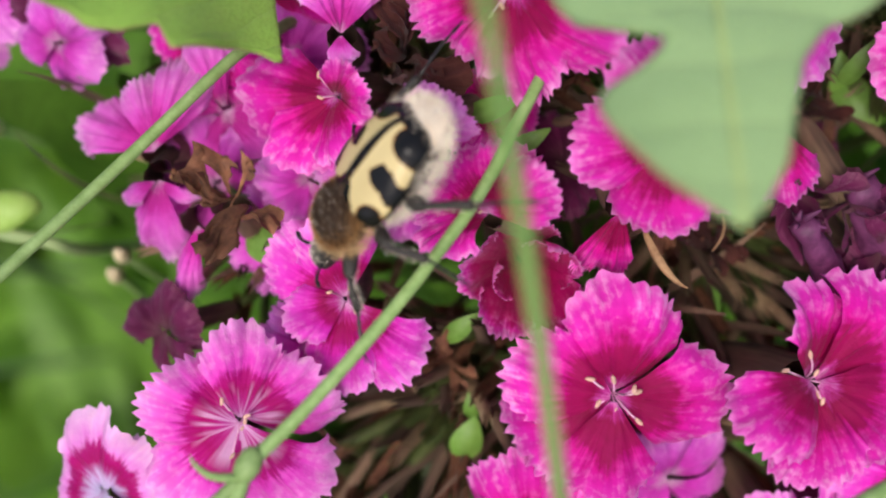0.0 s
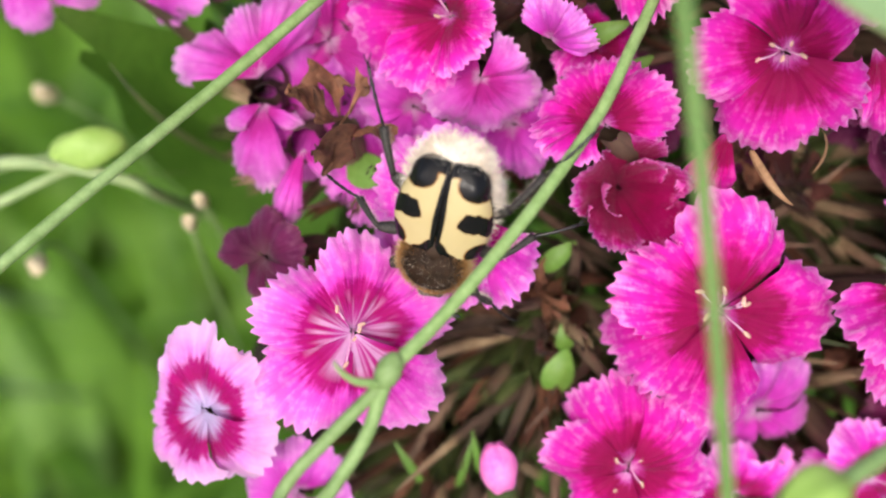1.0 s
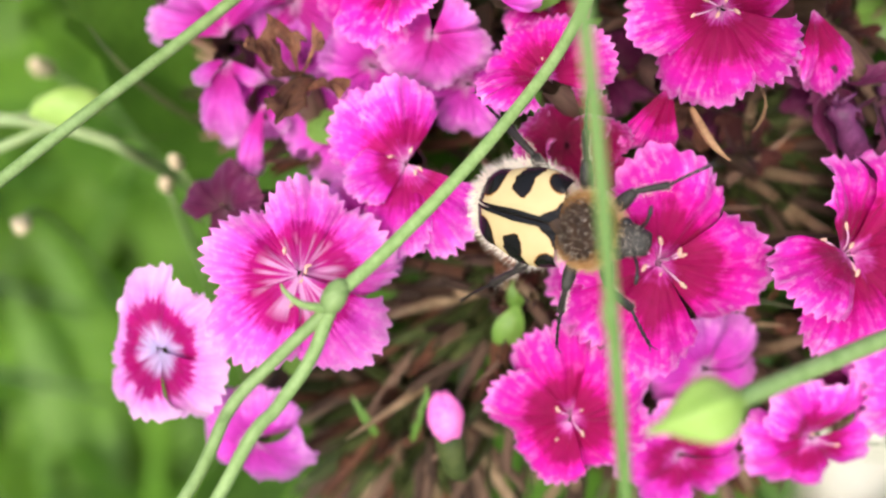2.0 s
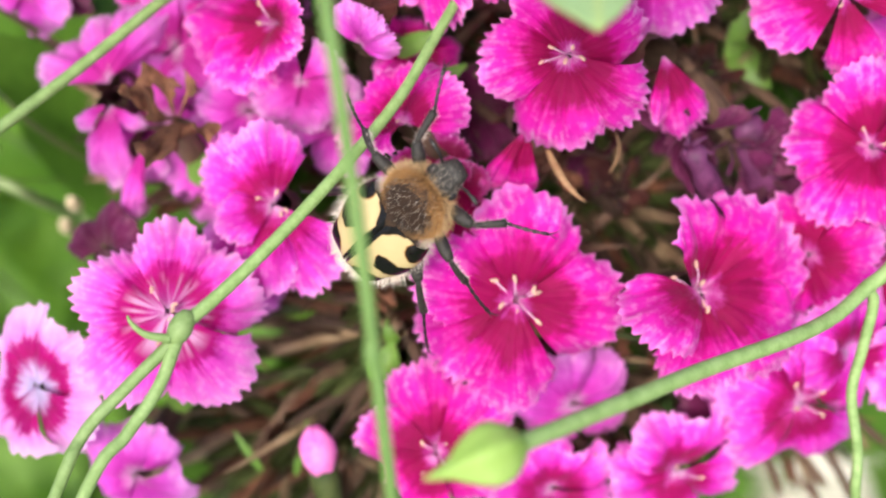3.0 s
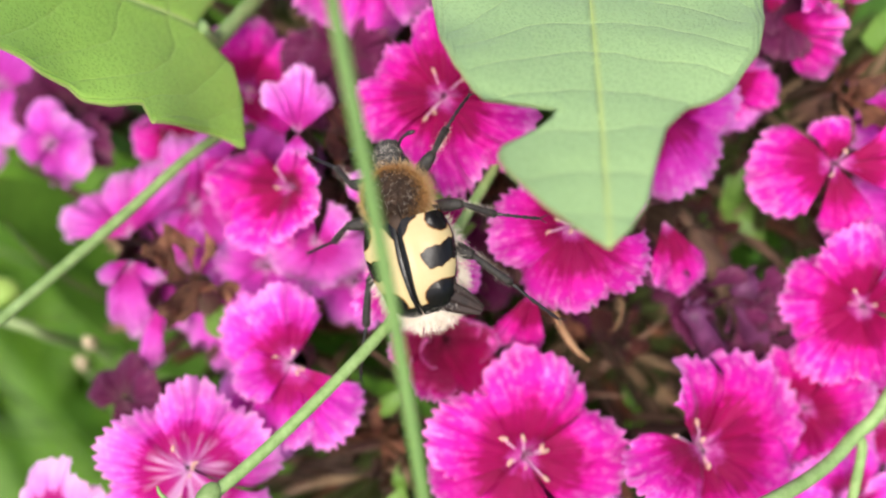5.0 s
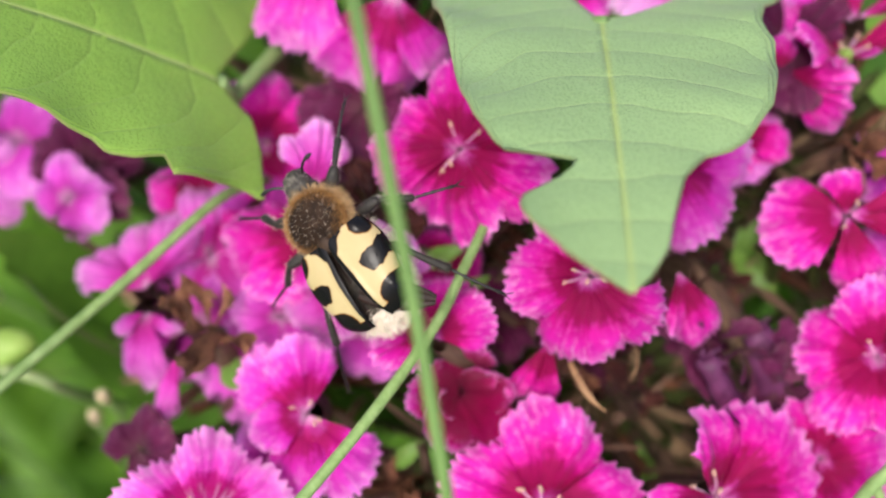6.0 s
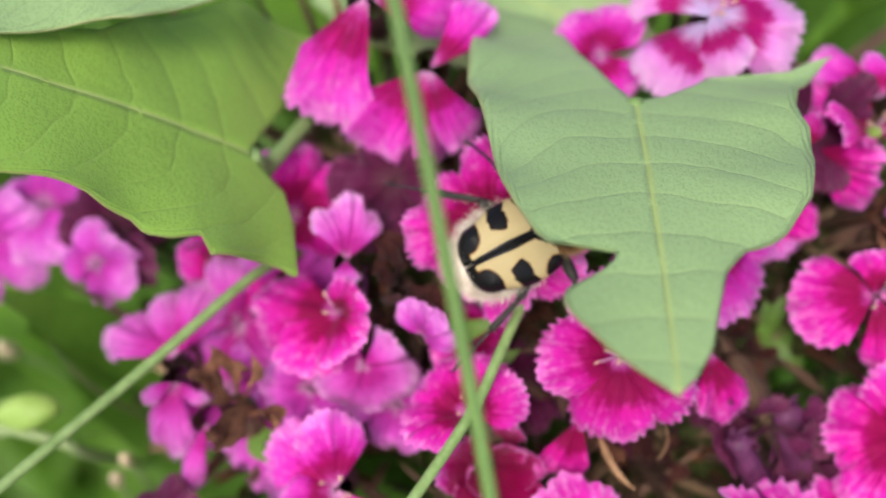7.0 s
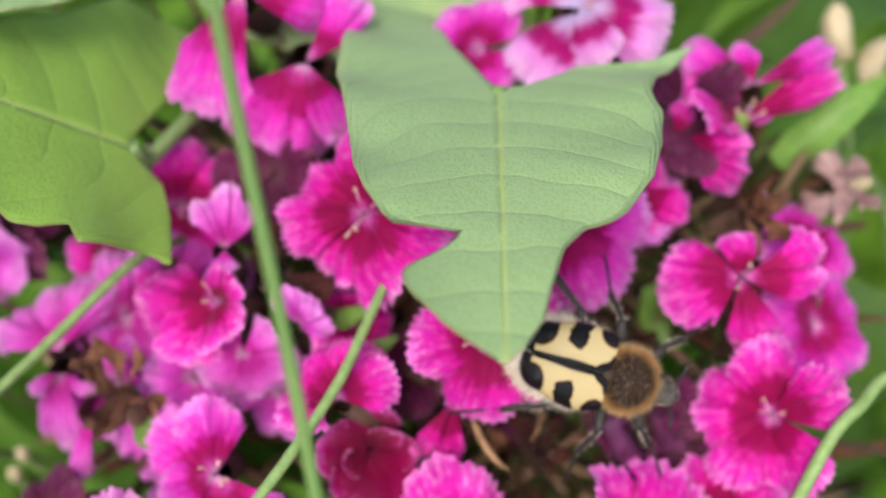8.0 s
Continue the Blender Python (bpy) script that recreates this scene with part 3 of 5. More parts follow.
flower(6.1, 7.6, 0, 6.6, DEEP, angles=[262, 235], sizes=[1.0, 0.9], widths=[0.36, 0.22], cup=4, droop=14, lean_to=270, lean=12, label="narrow pink sweet william flower turned aside", seed=19, stamens=0)
flower(15.8, 12.8, 0.5, 7.2, DEEP, angles=[296, 268], sizes=[1.0, 0.75], widths=[0.46, 0.22], cup=6, droop=24, lean_to=300, lean=12, label=SIDE_LABEL, seed=20, stamens=0)
flower(-12.7, 15.4, -3, 7.2, DEEP, angles=[178, 236, 300, 5, 80], sizes=[1.1, 0.9, 0.8, 0.85, 0.8], cup=34, droop=20, lean_to=180, lean=12, label="bright pink sweet william flower with folded frilled petals", seed=21, stamens=3, lifts=[-22, -8, 8, 28, 34], ruffle=0.13)
flower(-10.8, 11.4, -3, 5.4, LILAC, angles=[262, 205, 320, 150, 20], sizes=[0.9, 0.9, 0.9, 0.7, 0.7], cup=6, droop=30, lean_to=270, lean=22, spread=0.8, label="faded mauve sweet william flower", seed=22, stamens=0)
flower(-26.6, 11.6, -8, 8.2, LILAC, angles=[150, 100, 60], sizes=[1.05, 0.75, 0.95], widths=[0.50, 0.48, 0.42], cup=8, droop=30, lean_to=150, lean=10, label="lilac-pink sweet william flower with parted petals", seed=23, stamens=0)
flower(-26.4, 9.8, -7, 7.0, LILAC, angles=[258, 320, 205], sizes=[1.05, 0.5, 0.5], widths=[0.52, 0.4, 0.4], cup=8, droop=30, lean_to=250, lean=8, label="lilac-pink sweet william flower with a crimson eye", seed=24, stamens=0)
flower(-23.5, 6.5, -6, 7.4, LILAC, angles=[248, 300], sizes=[1.0, 0.4], widths=[0.28, 0.4], cup=4, droop=16, lean_to=250, lean=8, label="narrow lilac-pink flower turned aside", seed=25, stamens=0)
flower(-21.6, 14.6, -9, 7.6, LILAC, angles=[245, 300, 350, 110, 165], sizes=[1.05, 0.95, 0.95, 0.9, 0.8], widths=[0.40, 0.44, 0.5, 0.5, 0.5], cup=12, lean_to=250, lean=14, ruffle=0.14, label="lilac-pink sweet william flower with crumpled petals", seed=26, stamens=0)
flower(-17.4, 24.5, -10, 6.4, DEEP, 15, 250, 25, cup=14, label=DEEP_LABEL, seed=27, stamens=2)
flower(-34.4, 19.8, -12, 4.6, MAUVE, 30, 220, 30, cup=18, label="faded mauve sweet william flower", seed=28, stamens=0)
flower(-40.5, 25.0, -16, 6.4, MAUVE, 10, 150, 25, cup=20, label="faded mauve sweet william flower", seed=30, stamens=0)
flower(-6.0, 13.6, -0.5, 4.4, MAUVE, angles=[60, 100, 20], cup=60, lean_to=200, lean=25, ruffle=0.14, label="wilted mauve flower with crumpled petals", seed=31, stamens=0)
flower(21.4, 24.6, -3, 5.8, DEEP, angles=[-22, 232, 150], sizes=[1.0, 0.8, 0.8], widths=[0.46, 0.6, 0.6], cup=12, droop=30, lean_to=300, lean=10, label="deep magenta sweet william flower with folded petals", seed=32, stamens=0)
flower(30.6, 30.4, -5, 9.0, DEEP, angles=[122, 28, 200, 262, 330], sizes=[0.80, 1.15, 1.0, 0.85, 0.8], widths=[0.62, 0.30, 0.55, 0.60, 0.34], lifts=[-16, -30, 28, 38, 46], cup=36, droop=12, lean_to=100, lean=6, ruffle=0.16, label="ageing pink flower with folded petals and green ovary", seed=33, stamens=4, ovary=True)
flower(31.4, 33.4, -4, 7.6, MID, angles=[132, 92, 24], sizes=[0.95, 0.6, 1.2], widths=[0.55, 0.4, 0.26], cup=8, droop=30, lean_to=90, lean=6, ruffle=0.07, label="pink sweet william flower with one broad upper petal", seed=92, stamens=0)
flower(25.0, 29.0, -4.5, 7.6, DEEP, angles=[8, 330, 80], sizes=[1.0, 0.95, 0.5], widths=[0.40, 0.46, 0.5], lifts=[34, 0, 0], cup=20, droop=24, lean_to=270, lean=10, ruffle=0.15, label="deep magenta sweet william flower with folded petals", seed=93, stamens=0)
flower(26.4, 31.5, -6, 7.0, FADED, angles=[150, 210, 270, 60], cup=46, droop=20, lean_to=0, lean=10, ruffle=0.16, label="withered purple flower with crumpled petals", seed=90, stamens=0)
flower(8.6, 37.6, -7, 5.0, MID, angles=[262, 310, 215, 60, 130], cup=16, droop=34, lean_to=270, lean=10, label=SIDE_LABEL, seed=91, stamens=0)
flower(-12.2, 19.4, -1.5, 5.8, LILAC, angles=[92, 60, 124, 270], sizes=[1.0, 0.85, 0.85, 0.4], widths=[0.40, 0.34, 0.34, 0.8], cup=24, droop=34, lean_to=90, lean=10, ruffle=0.1, label="pale pink half-closed flower", seed=35, stamens=0)
flower(33.5, -3.0, -5, 6.0, DEEP, 40, 330, 30, cup=16, label=SIDE_LABEL, seed=36, stamens=2)
flower(12.0, 27.5, -6, 6.0, MID, 10, 90, 10, cup=16, label=SIDE_LABEL, seed=37, stamens=2)
flower(10.0, -13.5, -7, 5.6, MAUVE, 20, 280, 30, cup=18, label="faded mauve sweet william flower", seed=38, stamens=0)
flower(3.0, 9.5, -10, 4.8, FADED, 50, 90, 20, cup=25, ruffle=0.1, label="withered purple flower with crumpled petals", seed=39, stamens=0)
flower(-16.0, -3.0, -6, 5.0, MAUVE, 30, 0, 30, cup=18, label="faded mauve sweet william flower", seed=40, stamens=0)
flower(-24.5, -19.5, -8, 5.6, MAUVE, 60, 250, 35, cup=18, label="faded mauve sweet william flower", seed=41, stamens=0)

flower(-33.2, 22.6, -14, 6.2, FADED, 30, 200, 20, cup=30, ruffle=0.14, label="withered purple flower with crumpled petals", seed=94, stamens=0)
flower(-46.0, 22.5, -17, 7.2, MAUVE, angles=[200, 262, 320, 30, 110], cup=24, lean_to=250, lean=20, ruffle=0.12, spread=0.56, label="faded mauve sweet william flower", seed=95, stamens=0)

# smaller faded flowers low in the gaps
for row in ((27.8, -1.8, -3.5, 6.2, DEEP, 20, 200, 20, 71), (24.4, 1.0, -7, 5.2, FADED, 30, 290, 30, 72), (24.5, -12.0, -7, 5.6, MAUVE, 10, 280, 25, 73), (20.5, 25.0, -6, 5.4, DEEP, 40, 200, 20, 74), (-9.8, 25.5, -8, 5.6, FADED, 10, 120, 20, 75), (31.0, -9.0, -5, 5.8, MID, 50, 310, 25, 76), (20.6, 9.5, -13, 4.6, FADED, 20, 90, 25, 77), (36.5, 13.5, -6, 6.0, MID, 30, 20, 20, 79), (-8.0, 8.0, -7, 4.6, MAUVE, 15, 200, 25, 80), (-22.3, 19.4, -11, 5.6, DEEP, 20, 150, 15, 51), (-22.8, 9.0, -11, 6.2, MAUVE, 35, 200, 10, 81), (-17.5, 5.0, -9, 5.6, MAUVE, 35, 200, 10, 82), (26.5, 31.0, -7, 5.6, FADED, 15, 200, 10, 84), (-17.0, 17.5, -11, 6.0, MAUVE, 15, 150, 10, 85), (-15.5, 9.5, -7, 4.6, MAUVE, 10, 260, 25, 53), (-8.5, 26.5, -6, 4.8, FADED, 40, 200, 25, 54), (-26.5, -1.5, -7, 4.2, FADED, 20, 190, 40, 55), (13.0, 6.0, -14, 4.4, FADED, 70, 90, 25, 56), (21.5, 24.0, -7, 5.2, MAUVE, 30, 120, 20, 57), (36.5, 20.5, -8, 5.6, MID, 60, 40, 30, 58), (23.0, -14.5, -9, 5.0, FADED, 10, 280, 20, 59), (8.5, -20.5, -8, 5.6, MID, 40, 270, 30, 60), (37.5, -9.5, -8, 5.8, MID, 15, 330, 30, 61), (3.5, 33.0, -7, 5.2, DEEP, 10, 90, 15, 63), (22.5, 35.0, -9, 5.2, FADED, 30, 90, 20, 64), (-2.5, 13.5, -6, 4.6, DEEP, 80, 60, 30, 65)):
    u, v, w, size, mat, spin, to, lean, seed = row
    flower(u, v, w, size, mat, spin, to, lean, cup=24, ruffle=0.12, stamens=0, seed=seed, label={MAUVE: "faded mauve sweet william flower", FADED: "withered purple flower with crumpled petals"}.get(mat, SIDE_LABEL))


# ---- plants: hub, stem, bracts and leaves under the flowers ----
BRACT_SIZES = ((15, 0.9), (18, 0.8), (13, 1.2), (16, 0.9), (14, 1.5), (17, 0.7))
BRACTS = [blade_mesh("bract", l * MM, b * MM, m, c) for (l, b), m, c in zip(BRACT_SIZES, (CALYX_BROWN, CALYX_BROWN, DRY, CALYX_GREEN, CALYX_BROWN, STRAW), (0.3, 0.5, 0.5, 0.5, 0.2, 0.4))]
LEAVES = [blade_mesh("leaf", l * MM, b * MM, LEAF_DARK, c) for l, b, c in ((45, 9, 0.9), (38, 11, 1.2), (55, 10, 0.7))]


def plant(k, hub, bracts=110):
    rnd = random.Random(70 + k)
    base = spot(*hub)
    foot = Vector((base.x + rnd.uniform(-0.02, 0.02), base.y + 0.03, -0.005))
    ob = thing("sweet_william_plant", Matrix.Translation(foot), "leafy sweet william plant with brown bracts under its flowers", "plant", "sweet william plants")
    inv = Matrix.Translation(-foot)
    part("stem", tube(bmesh.new(), bend((0, 0, 0), (0.0, 0.0, 0.15), inv @ base, 10), 0.0022, 8), LEAF_DARK, ob)
    for j in range(bracts):
        a, tilt, kind = rnd.uniform(0, 360), rnd.uniform(0, 60), rnd.randrange(6)
        far = rnd.uniform(1, 17)
        level = rnd.uniform(-15, -5) - BRACT_SIZES[kind][0] * math.cos(radians(tilt)) - 0.2 * far
        u, v = hub[0] + far * math.cos(radians(a)), hub[1] + far * math.sin(radians(a))
        p = part("bract", BRACTS[kind], None, ob)
        p.matrix_local = inv @ face(u, v, level, a + rnd.uniform(-25, 25), tilt, rnd.uniform(0, 360))
    for j in range(2 if k == 5 else 1 if k == 0 else 3 if k == 3 else 12):
        a, tilt = rnd.uniform(0, 360), rnd.uniform(75, 105)
        u, v = hub[0] + rnd.uniform(0, 16) * math.cos(radians(a)), hub[1] + rnd.uniform(0, 16) * math.sin(radians(a))
        p = part("leaf", rnd.choice(LEAVES), None, ob, "dark green narrow leaf")
        p.matrix_local = inv @ face(u, v, rnd.uniform(-52, -30), a, tilt, 0)


for k, h in enumerate(HUBS):
    plant(k, h, (24, 110, 110, 110, 30, 0)[k])


def withered(u, v, w, size, seed, lean_to=0, lean=0, mat=DRY, label="crumpled dry brown flower among the fresh ones"):
    """A dead flower: crumpled brown petals round a calyx."""
    rnd = random.Random(seed)
    ob = thing("withered_flower", face(u, v, w, lean_to, lean, 0), label, "flower", "withered flowers")
    R = size * MM
    for k in range(6):
        bm = petal(rnd, R * rnd.uniform(0.75, 1.2), 0.46, rnd.uniform(20, 85), rnd.uniform(-50, 90), 0.20, teeth=5)
        for vert in bm.verts:
            vert.co += 0.22 * R * noise.noise_vector(vert.co / R * 1.7 + Vector((seed, k, 0))) + 0.03 * R * noise.noise_vector(vert.co / R * 9 + Vector((k, seed, 0)))
        bmesh.ops.transform(bm, matrix=pose(0, 0, 0, rnd.uniform(-40, 40), 0, k * 60 + rnd.uniform(-20, 20)), verts=bm.verts)
        part("petal", bm, mat, ob)
    part("calyx", calyx(bmesh.new(), R), CALYX_BROWN, ob)
    low = Vector((0, 0, -1.5 * R))
    goal = ob.matrix_world.inverted() @ hub_near(ob.matrix_world @ low)
    part("flower_stalk", tube(bmesh.new(), bend(low, low * 1.9, goal, 6), [R * 0.09] * 7, 6), CALYX_BROWN, ob)


for row in ((-20.4, 7.9, -4, 5.6, 301, 100, 25), (9.5, 5.5, -9, 3.2, 303, 0, 30), (14, 3, -10, 3.8, 304, 90, 20), (-6, -4.5, -9, 3.4, 305, 270, 20), (-3, -9, -10, 3.6, 306, 200, 30), (12, -10.5, -11, 3.6, 307, 300, 20), (31.0, 22.4, -3.5, 5.4, 308, 0, 10), (-17, 9.5, -12, 3.6, 309, 0, 20), (24, 22, -12, 3.6, 310, 90, 30), (20, -11, -13, 3.8, 311, 0, 10), (-7, 7.5, -10, 3.2, 312, 0, 10), (4, 16, -12, 3.8, 313, 0, 10), (21, 13, -12, 3.6, 314, 0, 10), (35, 12, -11, 3.6, 315, 0, 10)):
    withered(*row, MAROON if row[4] % 2 == 0 and row[4] != 308 else DRY)
for row in ((22.0, 7.0, -3, 5.2, 321, 290, 45, FADED), (24.5, 3.6, -4, 4.4, 322, 300, 40, FADED), (18.5, 8.5, -4, 4.8, 323, 290, 40, FADED)):
    withered(*row, "crumpled withered purple flower hanging between fresh ones")


withered(-7.9, 17.8, -4, 5.2, 302, 60, 10, MAROON, "dark maroon withered flower sunk between fresh ones")
ROSY_STRAW = grained("rosy_straw", (0.42, 0.22, 0.24), (0.66, 0.48, 0.42), 500, 0.7, 0.2, through_light=0.25)
withered(40.2, 25.6, -9, 5.2, 331, 200, 20, ROSY_STRAW, "faded beige-pink flower with limp petals")
def faded_tube(a, b, c, r0, r1):
    """A limp purple flower tube hanging between the fresh flowers."""
    ob = thing("faded_flower_tube", lie(*a, 0), "limp faded purple flower tube", "flower tube")
    inv = ob.matrix_world.inverted()
    path = bend(*(inv @ spot(*p) for p in (a, b, c)), 10)
    bm = tube(bmesh.new(), path, [(r0 + (r1 - r0) * i / 10) * MM * (1 + 0.12 * math.sin(2.2 * i)) for i in range(11)], 12)
    for vert in bm.verts:
        vert.co += 0.0003 * noise.noise_vector(vert.co * 900)
    part("tube", bm, TUBE_PURPLE, ob)
    bm = bmesh.new()
    for k in range(5):
        d = Vector((math.cos(k * 1.26), math.sin(k * 1.26), 0.4)) * 0.0011
        tube(bm, [path[0] + d * 0.3, path[0] + d + Vector((0, 0.0006, 0))], [0.0003, 0.00008], 6)
    part("tooth_ring", bm, TUBE_PURPLE, ob)


TUBE_PURPLE = grained("tube_purple", (0.05, 0.006, 0.035), (0.17, 0.04, 0.12), 500, 0.6, 0.25)
faded_tube((18.0, 6.0, -0.5), (20.0, 3.6, -1.5), (22.4, -0.5, -7), 0.75, 1.3)
faded_tube((22.6, 8.4, -3), (24.0, 5.0, -3), (25.4, 1.5, -8), 1.0, 1.7)
STRAWY = grained("dry_straw", (0.16, 0.08, 0.035), (0.40, 0.24, 0.12), 700, 0.75)


def twig(u, v, w, way, length, seed):
    """A dry curled bract standing between the flowers."""
    me = blade_mesh("dry_bract", length * MM, 0.13 * length * MM, STRAWY, curl=0.9, fold=0.9, n=10, across=4)
    ob = tagged(new("dry_bract", me), "dry curled straw-brown bract between the flowers", "bract", "dry bracts")
    ob.matrix_world = lie(u, v, w, way) @ pose(0, 0, 0, -62, 0, 0) @ pose(0, 0, 0, 0, 0, 90 + seed * 40)


twig(7.4, 6.2, 0.0, -70, 5.0, 1)
twig(12.0, 4.0, -1, 60, 3.5, 2)
twig(-2.5, -5.0, -1, 20, 4.0, 3)


def closed_bud(u, v, w, size, seed):
    bm = bmesh.new()
    ellipsoid(bm, (0, 0, 0), (size * 0.62 * MM, size * 0.62 * MM, size * MM), 16, 12)
    for vert in bm.verts:
        ang = math.atan2(vert.co.y, vert.co.x)
        vert.co *= 1 + 0.05 * math.sin(ang * 5 + vert.co.z / (size * MM) * 3)
    ob = thing("dianthus_bud", face(u, v, w, 100, 62, 0), "closed pale pink sweet william bud", "bud")
    part("petals", bm, BUDPINK, ob)
    part("calyx", calyx(bmesh.new(), size * 2.4 * MM, 1.0), CALYX_GREEN, ob)
    low = Vector((0, 0, -2.4 * size * MM))
    goal = ob.matrix_world.inverted() @ hub_near(ob.matrix_world @ low)
    part("flower_stalk", tube(bmesh.new(), bend(low, low * 1.9, goal, 6), 0.0005, 6), CALYX_GREEN, ob)


BUDPINK = grained("bud_pink", (0.75, 0.10, 0.45), (0.88, 0.30, 0.62), 500, 0.5, 0.05, through_light=0.2)
closed_bud(-9.7, -17.1, -4, 2.3, 1)


def spent_head(u, v, w, aim, lean, count, spread, seed, green=0.3):
    """A finished flower head: a fan of slender dry calyx tubes with frayed tips."""
    rnd = random.Random(seed)
    ob = thing("spent_flower_head", face(u, v, w, aim, lean, 0), "spent flower head, a fan of brown and olive calyx tubes", "flower head", "spent flower heads")
    meshes = []
    for k, mat in enumerate((CALYX_BROWN, CALYX_GREEN, DRY, STRAW, CALYX_BROWN)):
        bm = bmesh.new()
        L, r = (10 + 1.3 * k) * MM, (0.75 - 0.07 * k) * MM
        rows = []
        for i in range(9):
            t = i / 8
            rad = r * (0.55 + 0.6 * math.sin(math.pi * min(1, 0.15 + t * 0.75)))
            rows.append([Vector((rad * math.cos(q * math.pi / 5) + 0.10 * L * t * t, rad * math.sin(q * math.pi / 5), L * t * 0.86 + (0.14 * L * (q % 2) if i == 8 else 0))) for q in range(10)])
        vs = grid(bm, rows, close=True)
        bm.faces.new(vs[0][::-1])
        meshes.append(finish(bm, "calyx", mat))
    for j in range(int(count * 1.5)):
        a, tilt = rnd.uniform(0, 360), spread * math.sqrt(rnd.random())
        p = part("calyx", meshes[1] if rnd.random() < green else rnd.choice(meshes), None, ob)
        p.matrix_basis = Matrix.Translation((rnd.uniform(-3, 3) * MM, rnd.uniform(-3, 3) * MM, 0)) @ pose(0, 0, 0, 0, 0, a) @ pose(0, 0, 0, 0, tilt, 0) @ Matrix.Translation((0, 0, rnd.uniform(0.5, 4.0) * MM)) @ pose(0, 0, 0, 0, 0, rnd.uniform(0, 360))
    goal = ob.matrix_world.inverted() @ hub_near(ob.matrix_world.translation)
    part("flower_stalk", tube(bmesh.new(), bend((0, 0, 0.001), (0, 0, -0.01), goal, 6), 0.0008, 6), CALYX_BROWN, ob)


for row in ((-3, -8, -20, 225, 42, 90, 60, 401, 0.3), (14, 3, -22, 20, 20, 70, 55, 402, 0.35), (11, -14, -24, 250, 30, 60, 55, 403, 0.2), (-18, 8, -23, 120, 25, 60, 55, 404, 0.25), (22, 20, -23, 60, 20, 60, 60, 405, 0.3), (-4, 14, -23, 90, 10, 60, 60, 406, 0.4), (31, 22, -21, 20, 10, 60, 50, 407, 0.45), (-10, 27, -24, 120, 20, 50, 60, 408, 0.4), (28, -8, -24, 300, 30, 50, 60, 409, 0.3), (-12, -18, -26, 240, 45, 70, 55, 410, 0.25)):
    spent_head(*row)


def gap_leaf(u, v, w, way, length, width, seed):
    """A small fresh leaf lying between the flowers."""
    me = blade_mesh("gap_leaf", length * MM, width * MM, FRESH, curl=0.5, fold=0.3, n=8, across=4)
    ob = tagged(new("gap_leaf", me), "small fresh green leaf between the flowers", "leaf", "small leaves in the gaps")
    ob.matrix_world = lie(u, v, w, way) @ pose(0, 0, 0, -66 + seed % 5 * 4, 0, 0) @ pose(0, 0, 0, 0, 0, 90)


FRESH = grained("fresh_leaf", (0.12, 0.26, 0.03), (0.24, 0.44, 0.09), 300, 0.45, 0.08, through_light=0.35, per_piece=0.2)
for k, row in enumerate(((-5.4, -12.6, -8.5, 70, 3.6, 2.4), (-4.1, -9.4, -8.5, 100, 2.2, 1.4), (23.4, 15.6, -13, -50, 5.0, 2.6), (24.4, 13.2, -13, 100, 4.0, 2.0), (-4.4, 13.4, -5, 20, 4.6, 1.6), (-2.0, 12.4, -5, -60, 4.2, 1.5), (-1.8, 10.6, -5, 30, 3.8, 1.4), (-15.6, 2.4, -4.5, -50, 3.6, 1.6), (-20.8, 5.0, -8, -10, 4.2, 2.6), (22.6, 14.6, -8, 60, 4.0, 1.4), (-12.0, 17.0, -7, 250, 5.0, 2.4), (-6.4, -3.0, -7, 40, 3.4, 1.5), (-15.0, -20.5, -12, 120, 4.5, 0.7), (-12.5, -21.0, -12, 75, 5.0, 0.6), (-10.5, -20.0, -12, 100, 4.6, 0.6), (-22.5, -15.5, -11, 60, 6.0, 2.4), (34.6, 27.4, -12, 38, 13.0, 3.4))):
    gap_leaf(*row, k)


